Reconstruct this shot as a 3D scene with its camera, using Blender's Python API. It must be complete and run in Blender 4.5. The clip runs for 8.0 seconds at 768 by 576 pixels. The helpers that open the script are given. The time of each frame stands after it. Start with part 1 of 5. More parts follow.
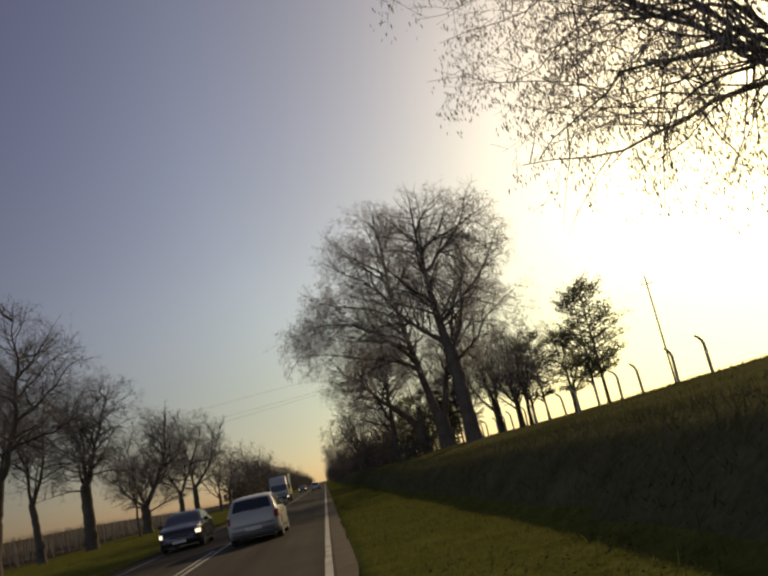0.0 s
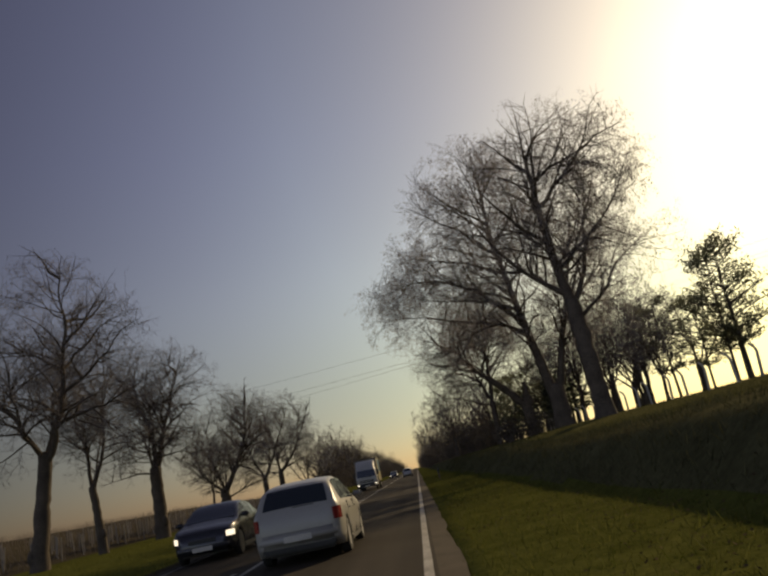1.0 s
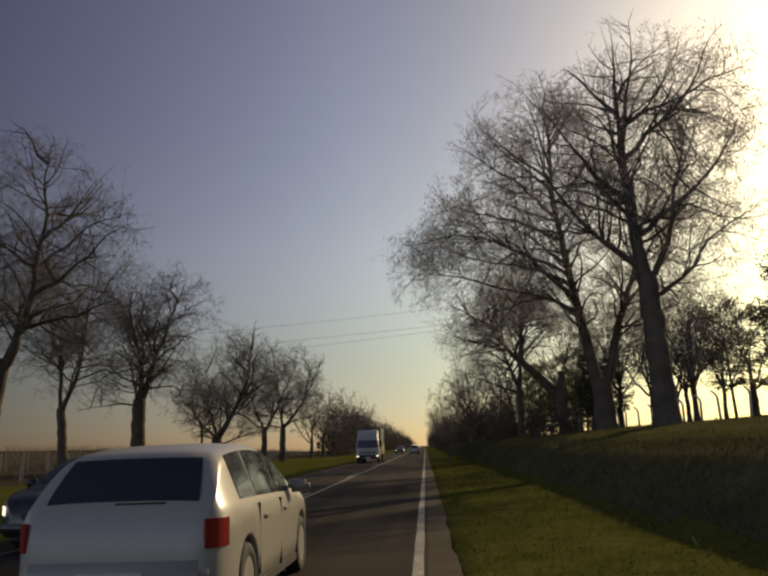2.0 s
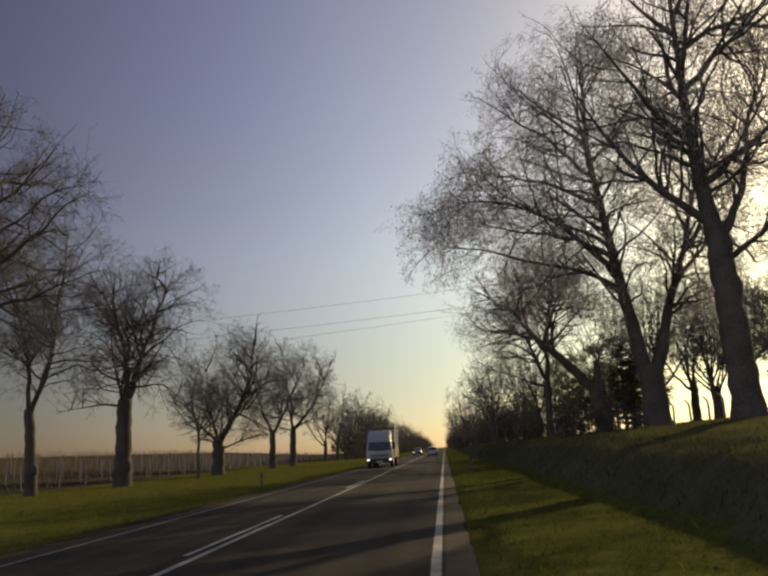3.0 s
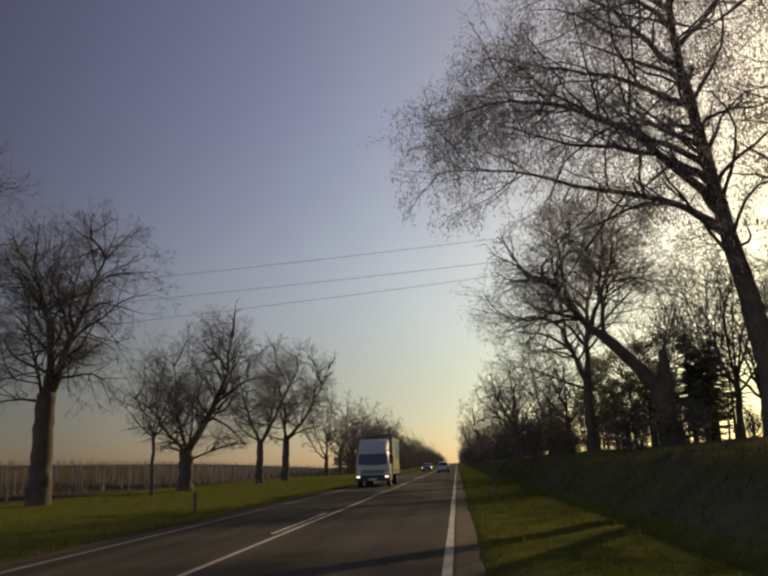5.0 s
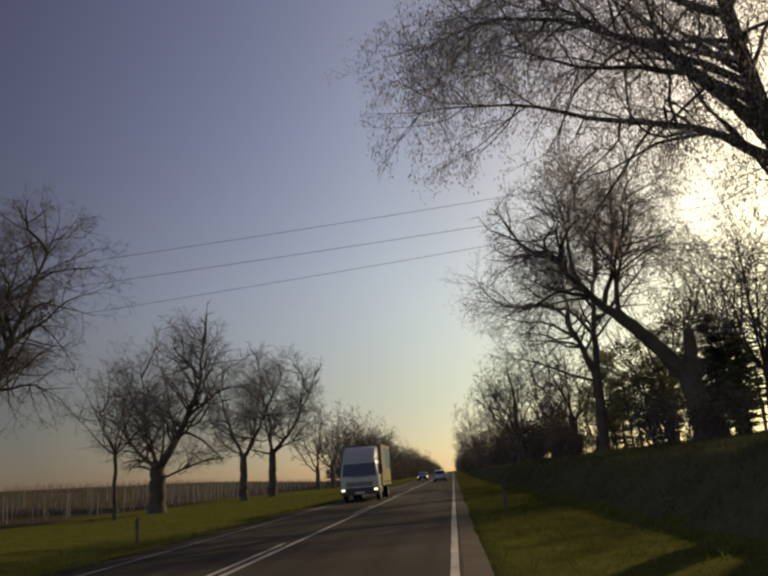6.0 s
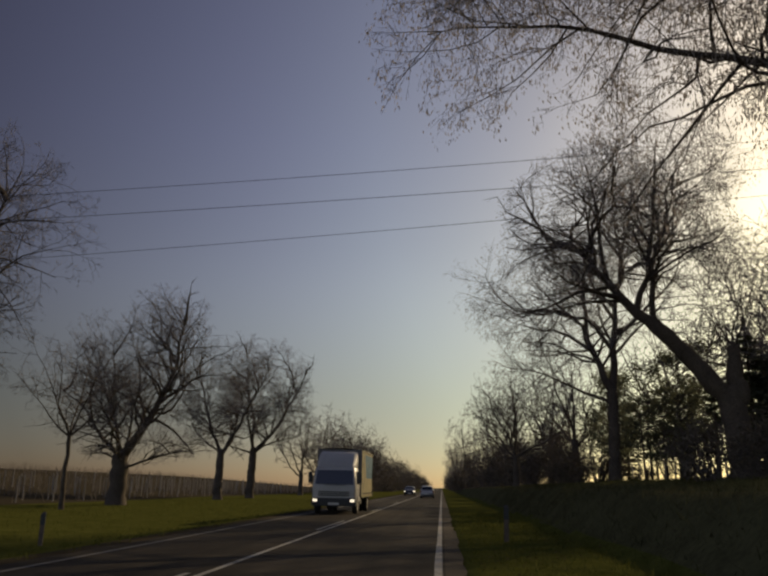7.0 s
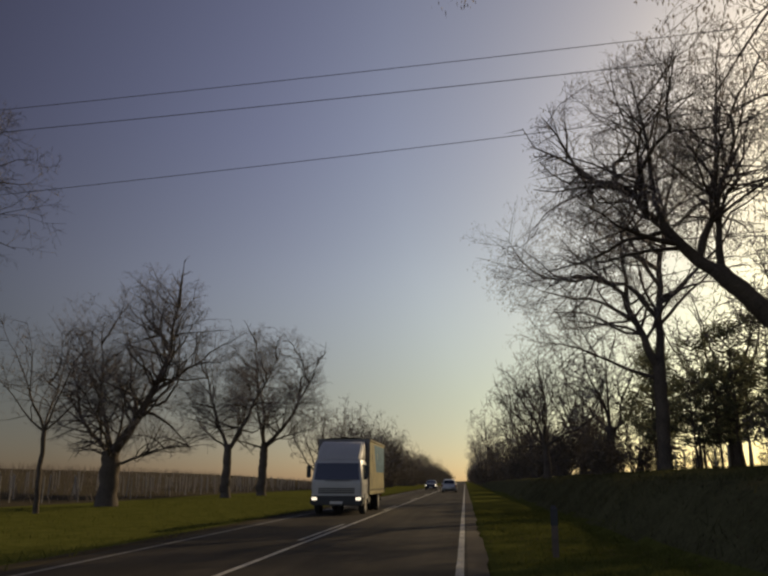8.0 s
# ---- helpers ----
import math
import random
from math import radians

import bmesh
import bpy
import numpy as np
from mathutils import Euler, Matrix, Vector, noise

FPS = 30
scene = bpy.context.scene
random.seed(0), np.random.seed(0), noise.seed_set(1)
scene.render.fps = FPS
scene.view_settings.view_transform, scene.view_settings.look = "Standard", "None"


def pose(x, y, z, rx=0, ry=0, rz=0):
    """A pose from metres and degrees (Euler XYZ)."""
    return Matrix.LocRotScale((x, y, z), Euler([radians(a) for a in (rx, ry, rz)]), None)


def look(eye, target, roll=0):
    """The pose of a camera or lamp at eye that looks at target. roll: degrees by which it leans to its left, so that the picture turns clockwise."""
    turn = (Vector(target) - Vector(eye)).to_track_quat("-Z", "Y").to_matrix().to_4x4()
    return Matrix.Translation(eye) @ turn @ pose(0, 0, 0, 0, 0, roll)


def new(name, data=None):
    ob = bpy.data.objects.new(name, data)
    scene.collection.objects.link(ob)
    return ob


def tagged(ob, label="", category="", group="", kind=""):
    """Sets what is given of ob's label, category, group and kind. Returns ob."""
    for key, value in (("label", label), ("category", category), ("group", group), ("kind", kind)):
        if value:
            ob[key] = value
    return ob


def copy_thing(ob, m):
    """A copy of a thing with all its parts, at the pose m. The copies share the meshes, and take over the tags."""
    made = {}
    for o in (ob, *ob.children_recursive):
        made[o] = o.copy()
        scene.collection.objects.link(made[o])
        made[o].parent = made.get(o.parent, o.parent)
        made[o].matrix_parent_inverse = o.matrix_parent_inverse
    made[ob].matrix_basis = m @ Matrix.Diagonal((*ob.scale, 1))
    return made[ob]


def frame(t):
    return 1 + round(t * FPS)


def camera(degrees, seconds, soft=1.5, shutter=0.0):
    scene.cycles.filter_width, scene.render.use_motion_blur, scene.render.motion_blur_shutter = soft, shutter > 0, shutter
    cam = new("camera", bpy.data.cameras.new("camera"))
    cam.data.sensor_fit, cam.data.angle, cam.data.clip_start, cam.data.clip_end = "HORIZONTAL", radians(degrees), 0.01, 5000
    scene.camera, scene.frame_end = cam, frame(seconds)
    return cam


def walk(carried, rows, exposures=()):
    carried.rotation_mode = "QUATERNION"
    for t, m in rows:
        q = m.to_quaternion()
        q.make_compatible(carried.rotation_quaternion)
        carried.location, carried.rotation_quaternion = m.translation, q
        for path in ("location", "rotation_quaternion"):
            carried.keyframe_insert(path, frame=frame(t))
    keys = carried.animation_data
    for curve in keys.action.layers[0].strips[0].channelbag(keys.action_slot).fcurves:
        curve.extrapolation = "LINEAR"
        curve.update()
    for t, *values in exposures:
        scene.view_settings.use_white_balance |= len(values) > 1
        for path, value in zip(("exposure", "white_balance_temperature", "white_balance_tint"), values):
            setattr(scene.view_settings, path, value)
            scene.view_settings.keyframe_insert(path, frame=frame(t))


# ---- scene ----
cam = camera(52.6, 8.0, soft=2.5)
PATH = [
    (0, (0.208, -3.67, 1.441), (0.448, -1.733, 1.882), -12.3),
    (0.5, (0.121, 3.056, 1.337), (0.163, 5.017, 1.73), -8.0),
    (1, (0.111, 7.559, 1.281), (0.12, 9.506, 1.738), -11.6),
    (1.5, (0.121, 12.047, 1.365), (0.057, 14.006, 1.765), -2.1),
    (3, (0.184, 23.789, 1.408), (0.054, 25.743, 1.815), -2.7),
    (3.5, (0.148, 27.312, 1.338), (0.035, 29.256, 1.793), -1.1),
    (4, (0.162, 31.031, 1.339), (0.016, 32.976, 1.781), -1.0),
    (4.5, (0.199, 34.682, 1.353), (0.029, 36.625, 1.794), -0.7),
    (6, (0.095, 44.229, 1.306), (-0.042, 46.169, 1.774), -4.0),
    (6.5, (0.056, 46.837, 1.243), (-0.07, 48.759, 1.781), 0.3),
    (7, (0.051, 49.778, 1.319), (-0.098, 51.71, 1.814), 1.2),
    (7.5, (0.076, 52.553, 1.365), (-0.105, 54.48, 1.87), 0.0),
    (8, (0.103, 55.722, 1.352), (-0.094, 57.654, 1.833), 0.2),
]
EXPOSURE = [(0, -0.12, 8800), (0.5, -0.92, 8100), (1, -0.25, 8800), (1.5, -0.22, 8800), (3, 0.25, 8800), (3.5, 0.29, 8800), (4, 0.25, 8800), (4.5, 0.16, 8800), (6, 0.06, 8600), (6.5, 0.05, 8600), (7, -0.34, 8450), (7.5, -0.11, 8450), (8, -0.16, 8500)]
walk(cam, [(t, look(eye, target, roll)) for t, eye, target, roll in PATH], [(t, e, k, 9) for t, e, k in EXPOSURE])


# ---- world, sun ----
SUN_AZ, SUN_EL = 35.0, 23.0          # degrees: right of the road's direction, above the horizon
world = bpy.data.worlds.new("world")
scene.world = world
world.use_nodes = True
wn = world.node_tree
sky = wn.nodes.new("ShaderNodeTexSky")
sky.sky_type = "NISHITA"
sky.sun_disc = False
sky.sun_elevation, sky.sun_rotation = radians(SUN_EL), radians(SUN_AZ)
sky.altitude, sky.air_density, sky.dust_density, sky.ozone_density = 100, 0.6, 0.75, 4.2
cast = wn.nodes.new("ShaderNodeMix")          # the hazy air's faint violet cast
cast.data_type, cast.blend_type = "RGBA", "MULTIPLY"
cast.inputs["Factor"].default_value = 1.0
cast.inputs["B"].default_value = (1.265, 0.955, 0.815, 1)
# haze put into the sky's colour by a power on each channel: dim sky goes deep violet, bright sky low down and near the
# sun goes cream
split, join = wn.nodes.new("ShaderNodeSeparateColor"), wn.nodes.new("ShaderNodeCombineColor")
wn.links.new(sky.outputs[0], split.inputs[0])
for k, p in enumerate((1.09, 1.15, 1.06)):
    part_of, power, back = (wn.nodes.new("ShaderNodeMath") for _ in range(3))
    part_of.operation, power.operation, back.operation = "DIVIDE", "POWER", "MULTIPLY"
    part_of.inputs[1].default_value, power.inputs[1].default_value, back.inputs[1].default_value = 3.0, p, 3.0
    wn.links.new(split.outputs[k], part_of.inputs[0])
    wn.links.new(part_of.outputs[0], power.inputs[0])
    wn.links.new(power.outputs[0], back.inputs[0])
    wn.links.new(back.outputs[0], join.inputs[k])
wn.links.new(join.outputs[0], cast.inputs["A"])
# haze dims and warms the sky all round the horizon, and the air is clearer and darker away from the sun, as far as the
# edge of view
sky_dir, sky_z, sun_dot = wn.nodes.new("ShaderNodeTexCoord"), wn.nodes.new("ShaderNodeSeparateXYZ"), wn.nodes.new("ShaderNodeVectorMath")
sun_dot.operation = "DOT_PRODUCT"
sun_dot.inputs[1].default_value = (math.sin(radians(SUN_AZ)) * math.cos(radians(SUN_EL)), math.cos(radians(SUN_AZ)) * math.cos(radians(SUN_EL)), math.sin(radians(SUN_EL)))
wn.links.new(sky_dir.outputs["Generated"], sky_z.inputs[0])
wn.links.new(sky_dir.outputs["Generated"], sun_dot.inputs[0])
# back_light: added brightness in the unseen sky opposite the sun, fills shaded sides
low, away, blue, back_light, cream, red, grey = (wn.nodes.new("ShaderNodeMapRange") for _ in range(7))
for n, src, kind, lo, hi, a, b in ((low, sky_z.outputs["Z"], "SMOOTHSTEP", -0.03, 0.27, 0.42, 1.0), (away, sun_dot.outputs["Value"], "LINEAR", 0.42, 0.8, 0.52, 1.15), (blue, sky_z.outputs["Z"], "LINEAR", 0.0, 0.42, 0.79, 1.0), (back_light, sun_dot.outputs["Value"], "SMOOTHSTEP", 0.35, -0.6, 0.0, 2.0), (cream, sun_dot.outputs["Value"], "LINEAR", 0.7, 0.95, 1.0, 1.08), (red, sun_dot.outputs["Value"], "LINEAR", 0.48, 0.8, 1.13, 0.985), (grey, sky_z.outputs["Z"], "SMOOTHSTEP", 0.12, -0.01, 1.0, 1.18)):
    n.interpolation_type = kind
    for k, v in (("From Min", lo), ("From Max", hi), ("To Min", a), ("To Max", b)):
        n.inputs[k].default_value = v
    wn.links.new(src, n.inputs["Value"])
dim, both, cool, hue, warm, hazed = wn.nodes.new("ShaderNodeMath"), wn.nodes.new("ShaderNodeMath"), wn.nodes.new("ShaderNodeMath"), wn.nodes.new("ShaderNodeCombineColor"), wn.nodes.new("ShaderNodeVectorMath"), wn.nodes.new("ShaderNodeVectorMath")
dim.operation, warm.operation, hazed.operation = "MULTIPLY", "MULTIPLY", "SCALE"
wn.links.new(low.outputs[0], dim.inputs[0])
wn.links.new(away.outputs[0], both.inputs[0])
wn.links.new(back_light.outputs[0], both.inputs[1])
wn.links.new(both.outputs[0], dim.inputs[1])
cool.operation = "MULTIPLY"
wn.links.new(blue.outputs[0], cool.inputs[0])
wn.links.new(grey.outputs[0], cool.inputs[1])
wn.links.new(red.outputs[0], hue.inputs[0])
wn.links.new(cream.outputs[0], hue.inputs[1])
wn.links.new(cool.outputs[0], hue.inputs[2])
wn.links.new(cast.outputs["Result"], warm.inputs[0])
wn.links.new(hue.outputs[0], warm.inputs[1])
wn.links.new(warm.outputs[0], hazed.inputs[0])
wn.links.new(dim.outputs[0], hazed.inputs["Scale"])
wn.links.new(hazed.outputs[0], wn.nodes["Background"].inputs[0])
wn.nodes["Background"].inputs[1].default_value = 0.132
sun_data = bpy.data.lights.new("sun", "SUN")
sun_data.energy, sun_data.angle, sun_data.color = 3.7, radians(0.6), (1.0, 0.86, 0.66)
sun = new("sun", sun_data)
az, el = radians(SUN_AZ), radians(SUN_EL)
to_sun = Vector((math.sin(az) * math.cos(el), math.cos(az) * math.cos(el), math.sin(el)))
sun.matrix_world = look(to_sun * 200, (0, 0, 0))
scene.view_settings.exposure = 0.0


# ---- materials ----
def mat(name, color, rough=0.8, metal=0.0, vary=0.25, scale=6.0, fine=60.0, bump=0.0, spec=0.4, tint=None, island=False, emit=0.0, through_light=0.0):
    """A surface with colour variation at two scales and fine relief, in object or world metres."""
    m = bpy.data.materials.new(name)
    m.use_nodes = True
    t = m.node_tree
    b = t.nodes["Principled BSDF"]
    b.inputs["Roughness"].default_value = rough
    b.inputs["Metallic"].default_value = metal
    b.inputs["Specular IOR Level"].default_value = spec
    geo = t.nodes.new("ShaderNodeNewGeometry")
    n1, n2 = t.nodes.new("ShaderNodeTexNoise"), t.nodes.new("ShaderNodeTexNoise")
    n1.inputs["Scale"].default_value, n2.inputs["Scale"].default_value = scale, fine
    n1.inputs["Detail"].default_value = n2.inputs["Detail"].default_value = 4
    tc = t.nodes.new("ShaderNodeTexCoord")
    for n in (n1, n2):
        t.links.new(tc.outputs["Object"], n.inputs["Vector"])
    add = t.nodes.new("ShaderNodeMath")
    add.operation = "ADD"
    t.links.new(n1.outputs["Fac"], add.inputs[0])
    t.links.new(n2.outputs["Fac"], add.inputs[1])
    last = add
    if island:
        a2 = t.nodes.new("ShaderNodeMath")
        a2.operation = "ADD"
        t.links.new(add.outputs[0], a2.inputs[0])
        t.links.new(geo.outputs["Random Per Island"], a2.inputs[1])
        a3 = t.nodes.new("ShaderNodeMath")
        a3.operation = "MULTIPLY"
        t.links.new(a2.outputs[0], a3.inputs[0])
        a3.inputs[1].default_value = 0.67
        last = a3
    ramp = t.nodes.new("ShaderNodeMapRange")
    ramp.inputs["From Min"].default_value, ramp.inputs["From Max"].default_value = 0.6, 1.4
    t.links.new(last.outputs[0], ramp.inputs["Value"])
    mix = t.nodes.new("ShaderNodeMix")
    mix.data_type = "RGBA"
    lo = [c * (1 - vary) for c in color]
    hi = list(tint) if tint else [min(1, c * (1 + vary)) for c in color]
    mix.inputs["A"].default_value, mix.inputs["B"].default_value = (*lo, 1), (*hi, 1)
    t.links.new(ramp.outputs[0], mix.inputs["Factor"])
    t.links.new(mix.outputs["Result"], b.inputs["Base Color"])
    if bump:
        bp = t.nodes.new("ShaderNodeBump")
        bp.inputs["Strength"].default_value = bump
        bp.inputs["Distance"].default_value = 0.02
        t.links.new(add.outputs[0], bp.inputs["Height"])
        t.links.new(bp.outputs[0], b.inputs["Normal"])
    if through_light:
        tr, ms = t.nodes.new("ShaderNodeBsdfTranslucent"), t.nodes.new("ShaderNodeMixShader")
        t.links.new(mix.outputs["Result"], tr.inputs["Color"])
        ms.inputs[0].default_value = through_light
        t.links.new(b.outputs[0], ms.inputs[1])
        t.links.new(tr.outputs[0], ms.inputs[2])
        t.links.new(ms.outputs[0], t.nodes["Material Output"].inputs["Surface"])
    if emit:
        b.inputs["Emission Color"].default_value = (1.0, 0.95, 0.85, 1)
        b.inputs["Emission Strength"].default_value = emit
    return m


def worn_asphalt(m):
    """Adds tracks worn along the lanes and a few darker repair patches to the asphalt."""
    t = m.node_tree
    b = t.nodes["Principled BSDF"]
    src = b.inputs["Base Color"].links[0].from_socket
    tc, mp, n1, n2 = (t.nodes.new("ShaderNode" + k) for k in ("TexCoord", "Mapping", "TexNoise", "TexNoise"))
    mp.inputs["Scale"].default_value = (1.5, 0.035, 1.0)
    n1.inputs["Scale"].default_value, n1.inputs["Detail"].default_value = 1.0, 5
    n2.inputs["Scale"].default_value, n2.inputs["Detail"].default_value = 260.0, 2
    t.links.new(tc.outputs["Object"], mp.inputs["Vector"])
    t.links.new(mp.outputs[0], n1.inputs["Vector"])
    t.links.new(tc.outputs["Object"], n2.inputs["Vector"])
    last = src
    for n, lo, hi in ((n1, 0.55, 1.2), (n2, 0.65, 1.3)):
        r, mx = t.nodes.new("ShaderNodeMapRange"), t.nodes.new("ShaderNodeMix")
        r.inputs["From Min"].default_value, r.inputs["From Max"].default_value = 0.3, 0.7
        r.inputs["To Min"].default_value, r.inputs["To Max"].default_value = lo, hi
        t.links.new(n.outputs["Fac"], r.inputs["Value"])
        mx.data_type, mx.blend_type = "RGBA", "MULTIPLY"
        mx.inputs["Factor"].default_value = 1.0
        t.links.new(last, mx.inputs["A"])
        t.links.new(r.outputs[0], mx.inputs["B"])
        last = mx.outputs["Result"]
    t.links.new(last, b.inputs["Base Color"])


def glass(name, color=(0.02, 0.025, 0.03)):
    """Tinted vehicle glass: dark and mirror-smooth."""
    m = bpy.data.materials.new(name)
    m.use_nodes = True
    b = m.node_tree.nodes["Principled BSDF"]
    b.inputs["Base Color"].default_value = (*color, 1)
    b.inputs["Roughness"].default_value = 0.04
    b.inputs["Specular IOR Level"].default_value = 0.6
    return m


M_ASPHALT = mat("asphalt", (0.043, 0.0355, 0.0265), 0.85, vary=0.35, scale=0.35, fine=35, bump=0.35, spec=0.04, tint=(0.059, 0.049, 0.037))
worn_asphalt(M_ASPHALT)
M_LITTER = mat("dead_leaf", (0.075, 0.048, 0.028), 0.95, vary=0.5, scale=1, fine=8, tint=(0.12, 0.085, 0.05), island=True, spec=0.0)
M_PATCH = mat("asphalt_shoulder", (0.062, 0.05, 0.036), 0.95, spec=0.08, vary=0.35, scale=1.2, fine=40, bump=0.4)
M_PAINT = mat("road_paint", (0.3, 0.285, 0.245), 0.8, vary=0.7, scale=1.3, fine=14, tint=(0.43, 0.41, 0.355))
M_PAINT_OLD = mat("faded_road_paint", (0.11, 0.102, 0.09), 0.8, vary=0.5, scale=2, fine=20)
M_VERGE = mat("verge_grass", (0.074, 0.086, 0.018), 1.0, vary=0.5, scale=1.3, fine=9, bump=0.8, tint=(0.1, 0.101, 0.028), spec=0.0)
M_BANK = mat("bank_grass", (0.088, 0.092, 0.036), 0.95, vary=0.45, scale=0.6, fine=8, bump=0.8, tint=(0.112, 0.104, 0.044), spec=0.0)
# bank slope and its weeds: bank-top grass darkened, shade put into the colour
M_BANK_SHADE = mat("bank_slope_shade", (0.075, 0.072, 0.036), 0.95, vary=0.45, scale=0.8, fine=8, bump=0.8, tint=(0.1, 0.094, 0.048), spec=0.0)
M_BLADE_SHADE = mat("shade_toned_weed", (0.075, 0.078, 0.036), 0.85, vary=0.5, scale=0.6, fine=5, tint=(0.1, 0.094, 0.048), island=True, spec=0.0, through_light=0.15)
M_FIELD = mat("field_soil", (0.055, 0.045, 0.032), 0.95, vary=0.35, scale=0.05, fine=1.5, bump=0.6, tint=(0.07, 0.06, 0.04), spec=0.0)
M_BLADE = mat("grass_blade", (0.08, 0.1, 0.019), 0.8, vary=0.5, scale=1.3, fine=5, tint=(0.108, 0.107, 0.029), island=True, spec=0.05, through_light=0.4)
M_BLADE_DRY = mat("dry_grass_blade", (0.074, 0.08, 0.03), 0.85, vary=0.5, scale=0.6, fine=5, tint=(0.1, 0.093, 0.038), island=True, spec=0.0, through_light=0.25)
M_BARK = mat("bark", (0.075, 0.062, 0.051), 0.92, vary=0.45, scale=1.2, fine=14, bump=0.9, tint=(0.12, 0.098, 0.078), spec=0.08)
M_TWIG = mat("twig_bark", (0.165, 0.148, 0.142), 0.9, vary=0.35, scale=0.8, fine=6, spec=0.15)
M_SEED = mat("dry_leaf", (0.26, 0.235, 0.225), 0.85, vary=0.4, scale=0.8, fine=5, tint=(0.34, 0.31, 0.3), island=True, spec=0.2, through_light=0.5)
M_NEEDLE = mat("conifer_needles", (0.12, 0.132, 0.085), 0.8, vary=0.45, scale=0.7, fine=6, tint=(0.16, 0.17, 0.11), island=True, spec=0.2, through_light=0.65)
M_SHRUB = mat("shrub_leaf", (0.105, 0.092, 0.07), 0.85, vary=0.45, scale=0.5, fine=5, tint=(0.145, 0.12, 0.096), island=True, spec=0.05, through_light=0.12)
M_CONCRETE = mat("concrete_post", (0.3, 0.28, 0.25), 0.9, vary=0.25, scale=3, fine=30, bump=0.4)
M_WOODPOLE = mat("wood_pole", (0.14, 0.105, 0.075), 0.9, vary=0.3, scale=3, fine=25, bump=0.5)
M_POST = mat("weathered_plastic", (0.085, 0.062, 0.045), 0.8, vary=0.35, scale=5, fine=40)
M_VINEPOST = mat("weathered_vine_post", (0.2, 0.18, 0.155), 0.9, vary=0.4, scale=1.0, fine=12)
M_VINE = mat("vine_wood", (0.1, 0.08, 0.066), 0.9, vary=0.4, scale=0.6, fine=6)
M_WHITEPOST = mat("white_plastic", (0.4, 0.38, 0.34), 0.6, vary=0.2, scale=5, fine=40)
M_BLACK = mat("black_plastic", (0.02, 0.02, 0.02), 0.55, vary=0.3, scale=5, fine=40)
M_WIRE = mat("wire", (0.10, 0.10, 0.105), 0.6, vary=0.1)
M_WHITECAR = mat("white_car_paint", (0.27, 0.26, 0.235), 0.3, vary=0.06, scale=1.5, fine=20, spec=0.5)
M_DARKCAR = mat("dark_car_paint", (0.022, 0.022, 0.024), 0.25, vary=0.2, scale=1.5, fine=20, spec=0.6)
M_GREYCAR = mat("silver_car_paint", (0.3, 0.295, 0.285), 0.32, metal=0.3, vary=0.08, scale=1.5, fine=20, spec=0.5)
M_GLASS = glass("vehicle_glass")
M_TYRE = mat("tyre_rubber", (0.018, 0.018, 0.018), 0.85, vary=0.3, scale=6, fine=50)
M_RIM = mat("alloy_rim", (0.5, 0.5, 0.5), 0.35, metal=0.8, vary=0.15, scale=6, fine=50)
M_TAIL = mat("red_lens", (0.2, 0.01, 0.01), 0.25, vary=0.2, scale=8, fine=60, spec=0.6)
M_LAMP = mat("headlight_lit", (0.8, 0.8, 0.78), 0.2, vary=0.05, emit=1.4)
M_CHROME = mat("bright_metal", (0.6, 0.6, 0.6), 0.25, metal=1.0, vary=0.1)
M_CAB = mat("white_cab_paint", (0.34, 0.335, 0.32), 0.4, vary=0.12, scale=1.2, fine=12, spec=0.5)
M_TARP = mat("beige_tarpaulin", (0.215, 0.182, 0.085), 0.6, vary=0.3, scale=1.1, fine=9, bump=0.25, tint=(0.29, 0.245, 0.12), spec=0.2)
M_TARPFRONT = mat("grey_tarpaulin", (0.16, 0.15, 0.14), 0.7, vary=0.2, scale=1.1, fine=9, bump=0.2)
M_BLUE = mat("blue_tarpaulin_print", (0.02, 0.085, 0.16), 0.6, vary=0.45, scale=2.2, fine=9, bump=0.25, tint=(0.06, 0.16, 0.215), spec=0.15)
M_PRINT = mat("brown_print", (0.04, 0.028, 0.018), 0.65, vary=0.3, scale=3, fine=20)
M_PALEPRINT = mat("pale_print", (0.2, 0.25, 0.24), 0.65, vary=0.3, scale=6, fine=20)
M_STEEL = mat("dark_chassis_steel", (0.035, 0.033, 0.03), 0.7, metal=0.3, vary=0.3, scale=3, fine=30)
M_STUD = mat("steel_stud", (0.3, 0.28, 0.25), 0.5, metal=0.7, vary=0.2)


# ---- mesh helpers ----
def mesh_ob(name, verts, faces, material, parent=None, label="", smooth=False):
    me = bpy.data.meshes.new(name)
    me.from_pydata(verts, [], faces)
    me.materials.append(material)
    if smooth:
        me.polygons.foreach_set("use_smooth", [True] * len(me.polygons))
    me.update()
    ob = new(name, me)
    if parent is not None:
        ob.parent = parent
    if label:
        ob["label"] = label
    return ob


def part(name, bm, material, parent, label="", smooth=False):
    me = bpy.data.meshes.new(name)
    bmesh.ops.recalc_face_normals(bm, faces=bm.faces[:])
    bm.to_mesh(me)
    bm.free()
    me.materials.append(material)
    if smooth:
        me.polygons.foreach_set("use_smooth", [True] * len(me.polygons))
    ob = new(name, me)
    ob.parent = parent
    if label:
        ob["label"] = label
    return ob


def empty(name, m, label, category, group=""):
    ob = new(name)
    ob.matrix_basis = m
    return tagged(ob, label, category, group)


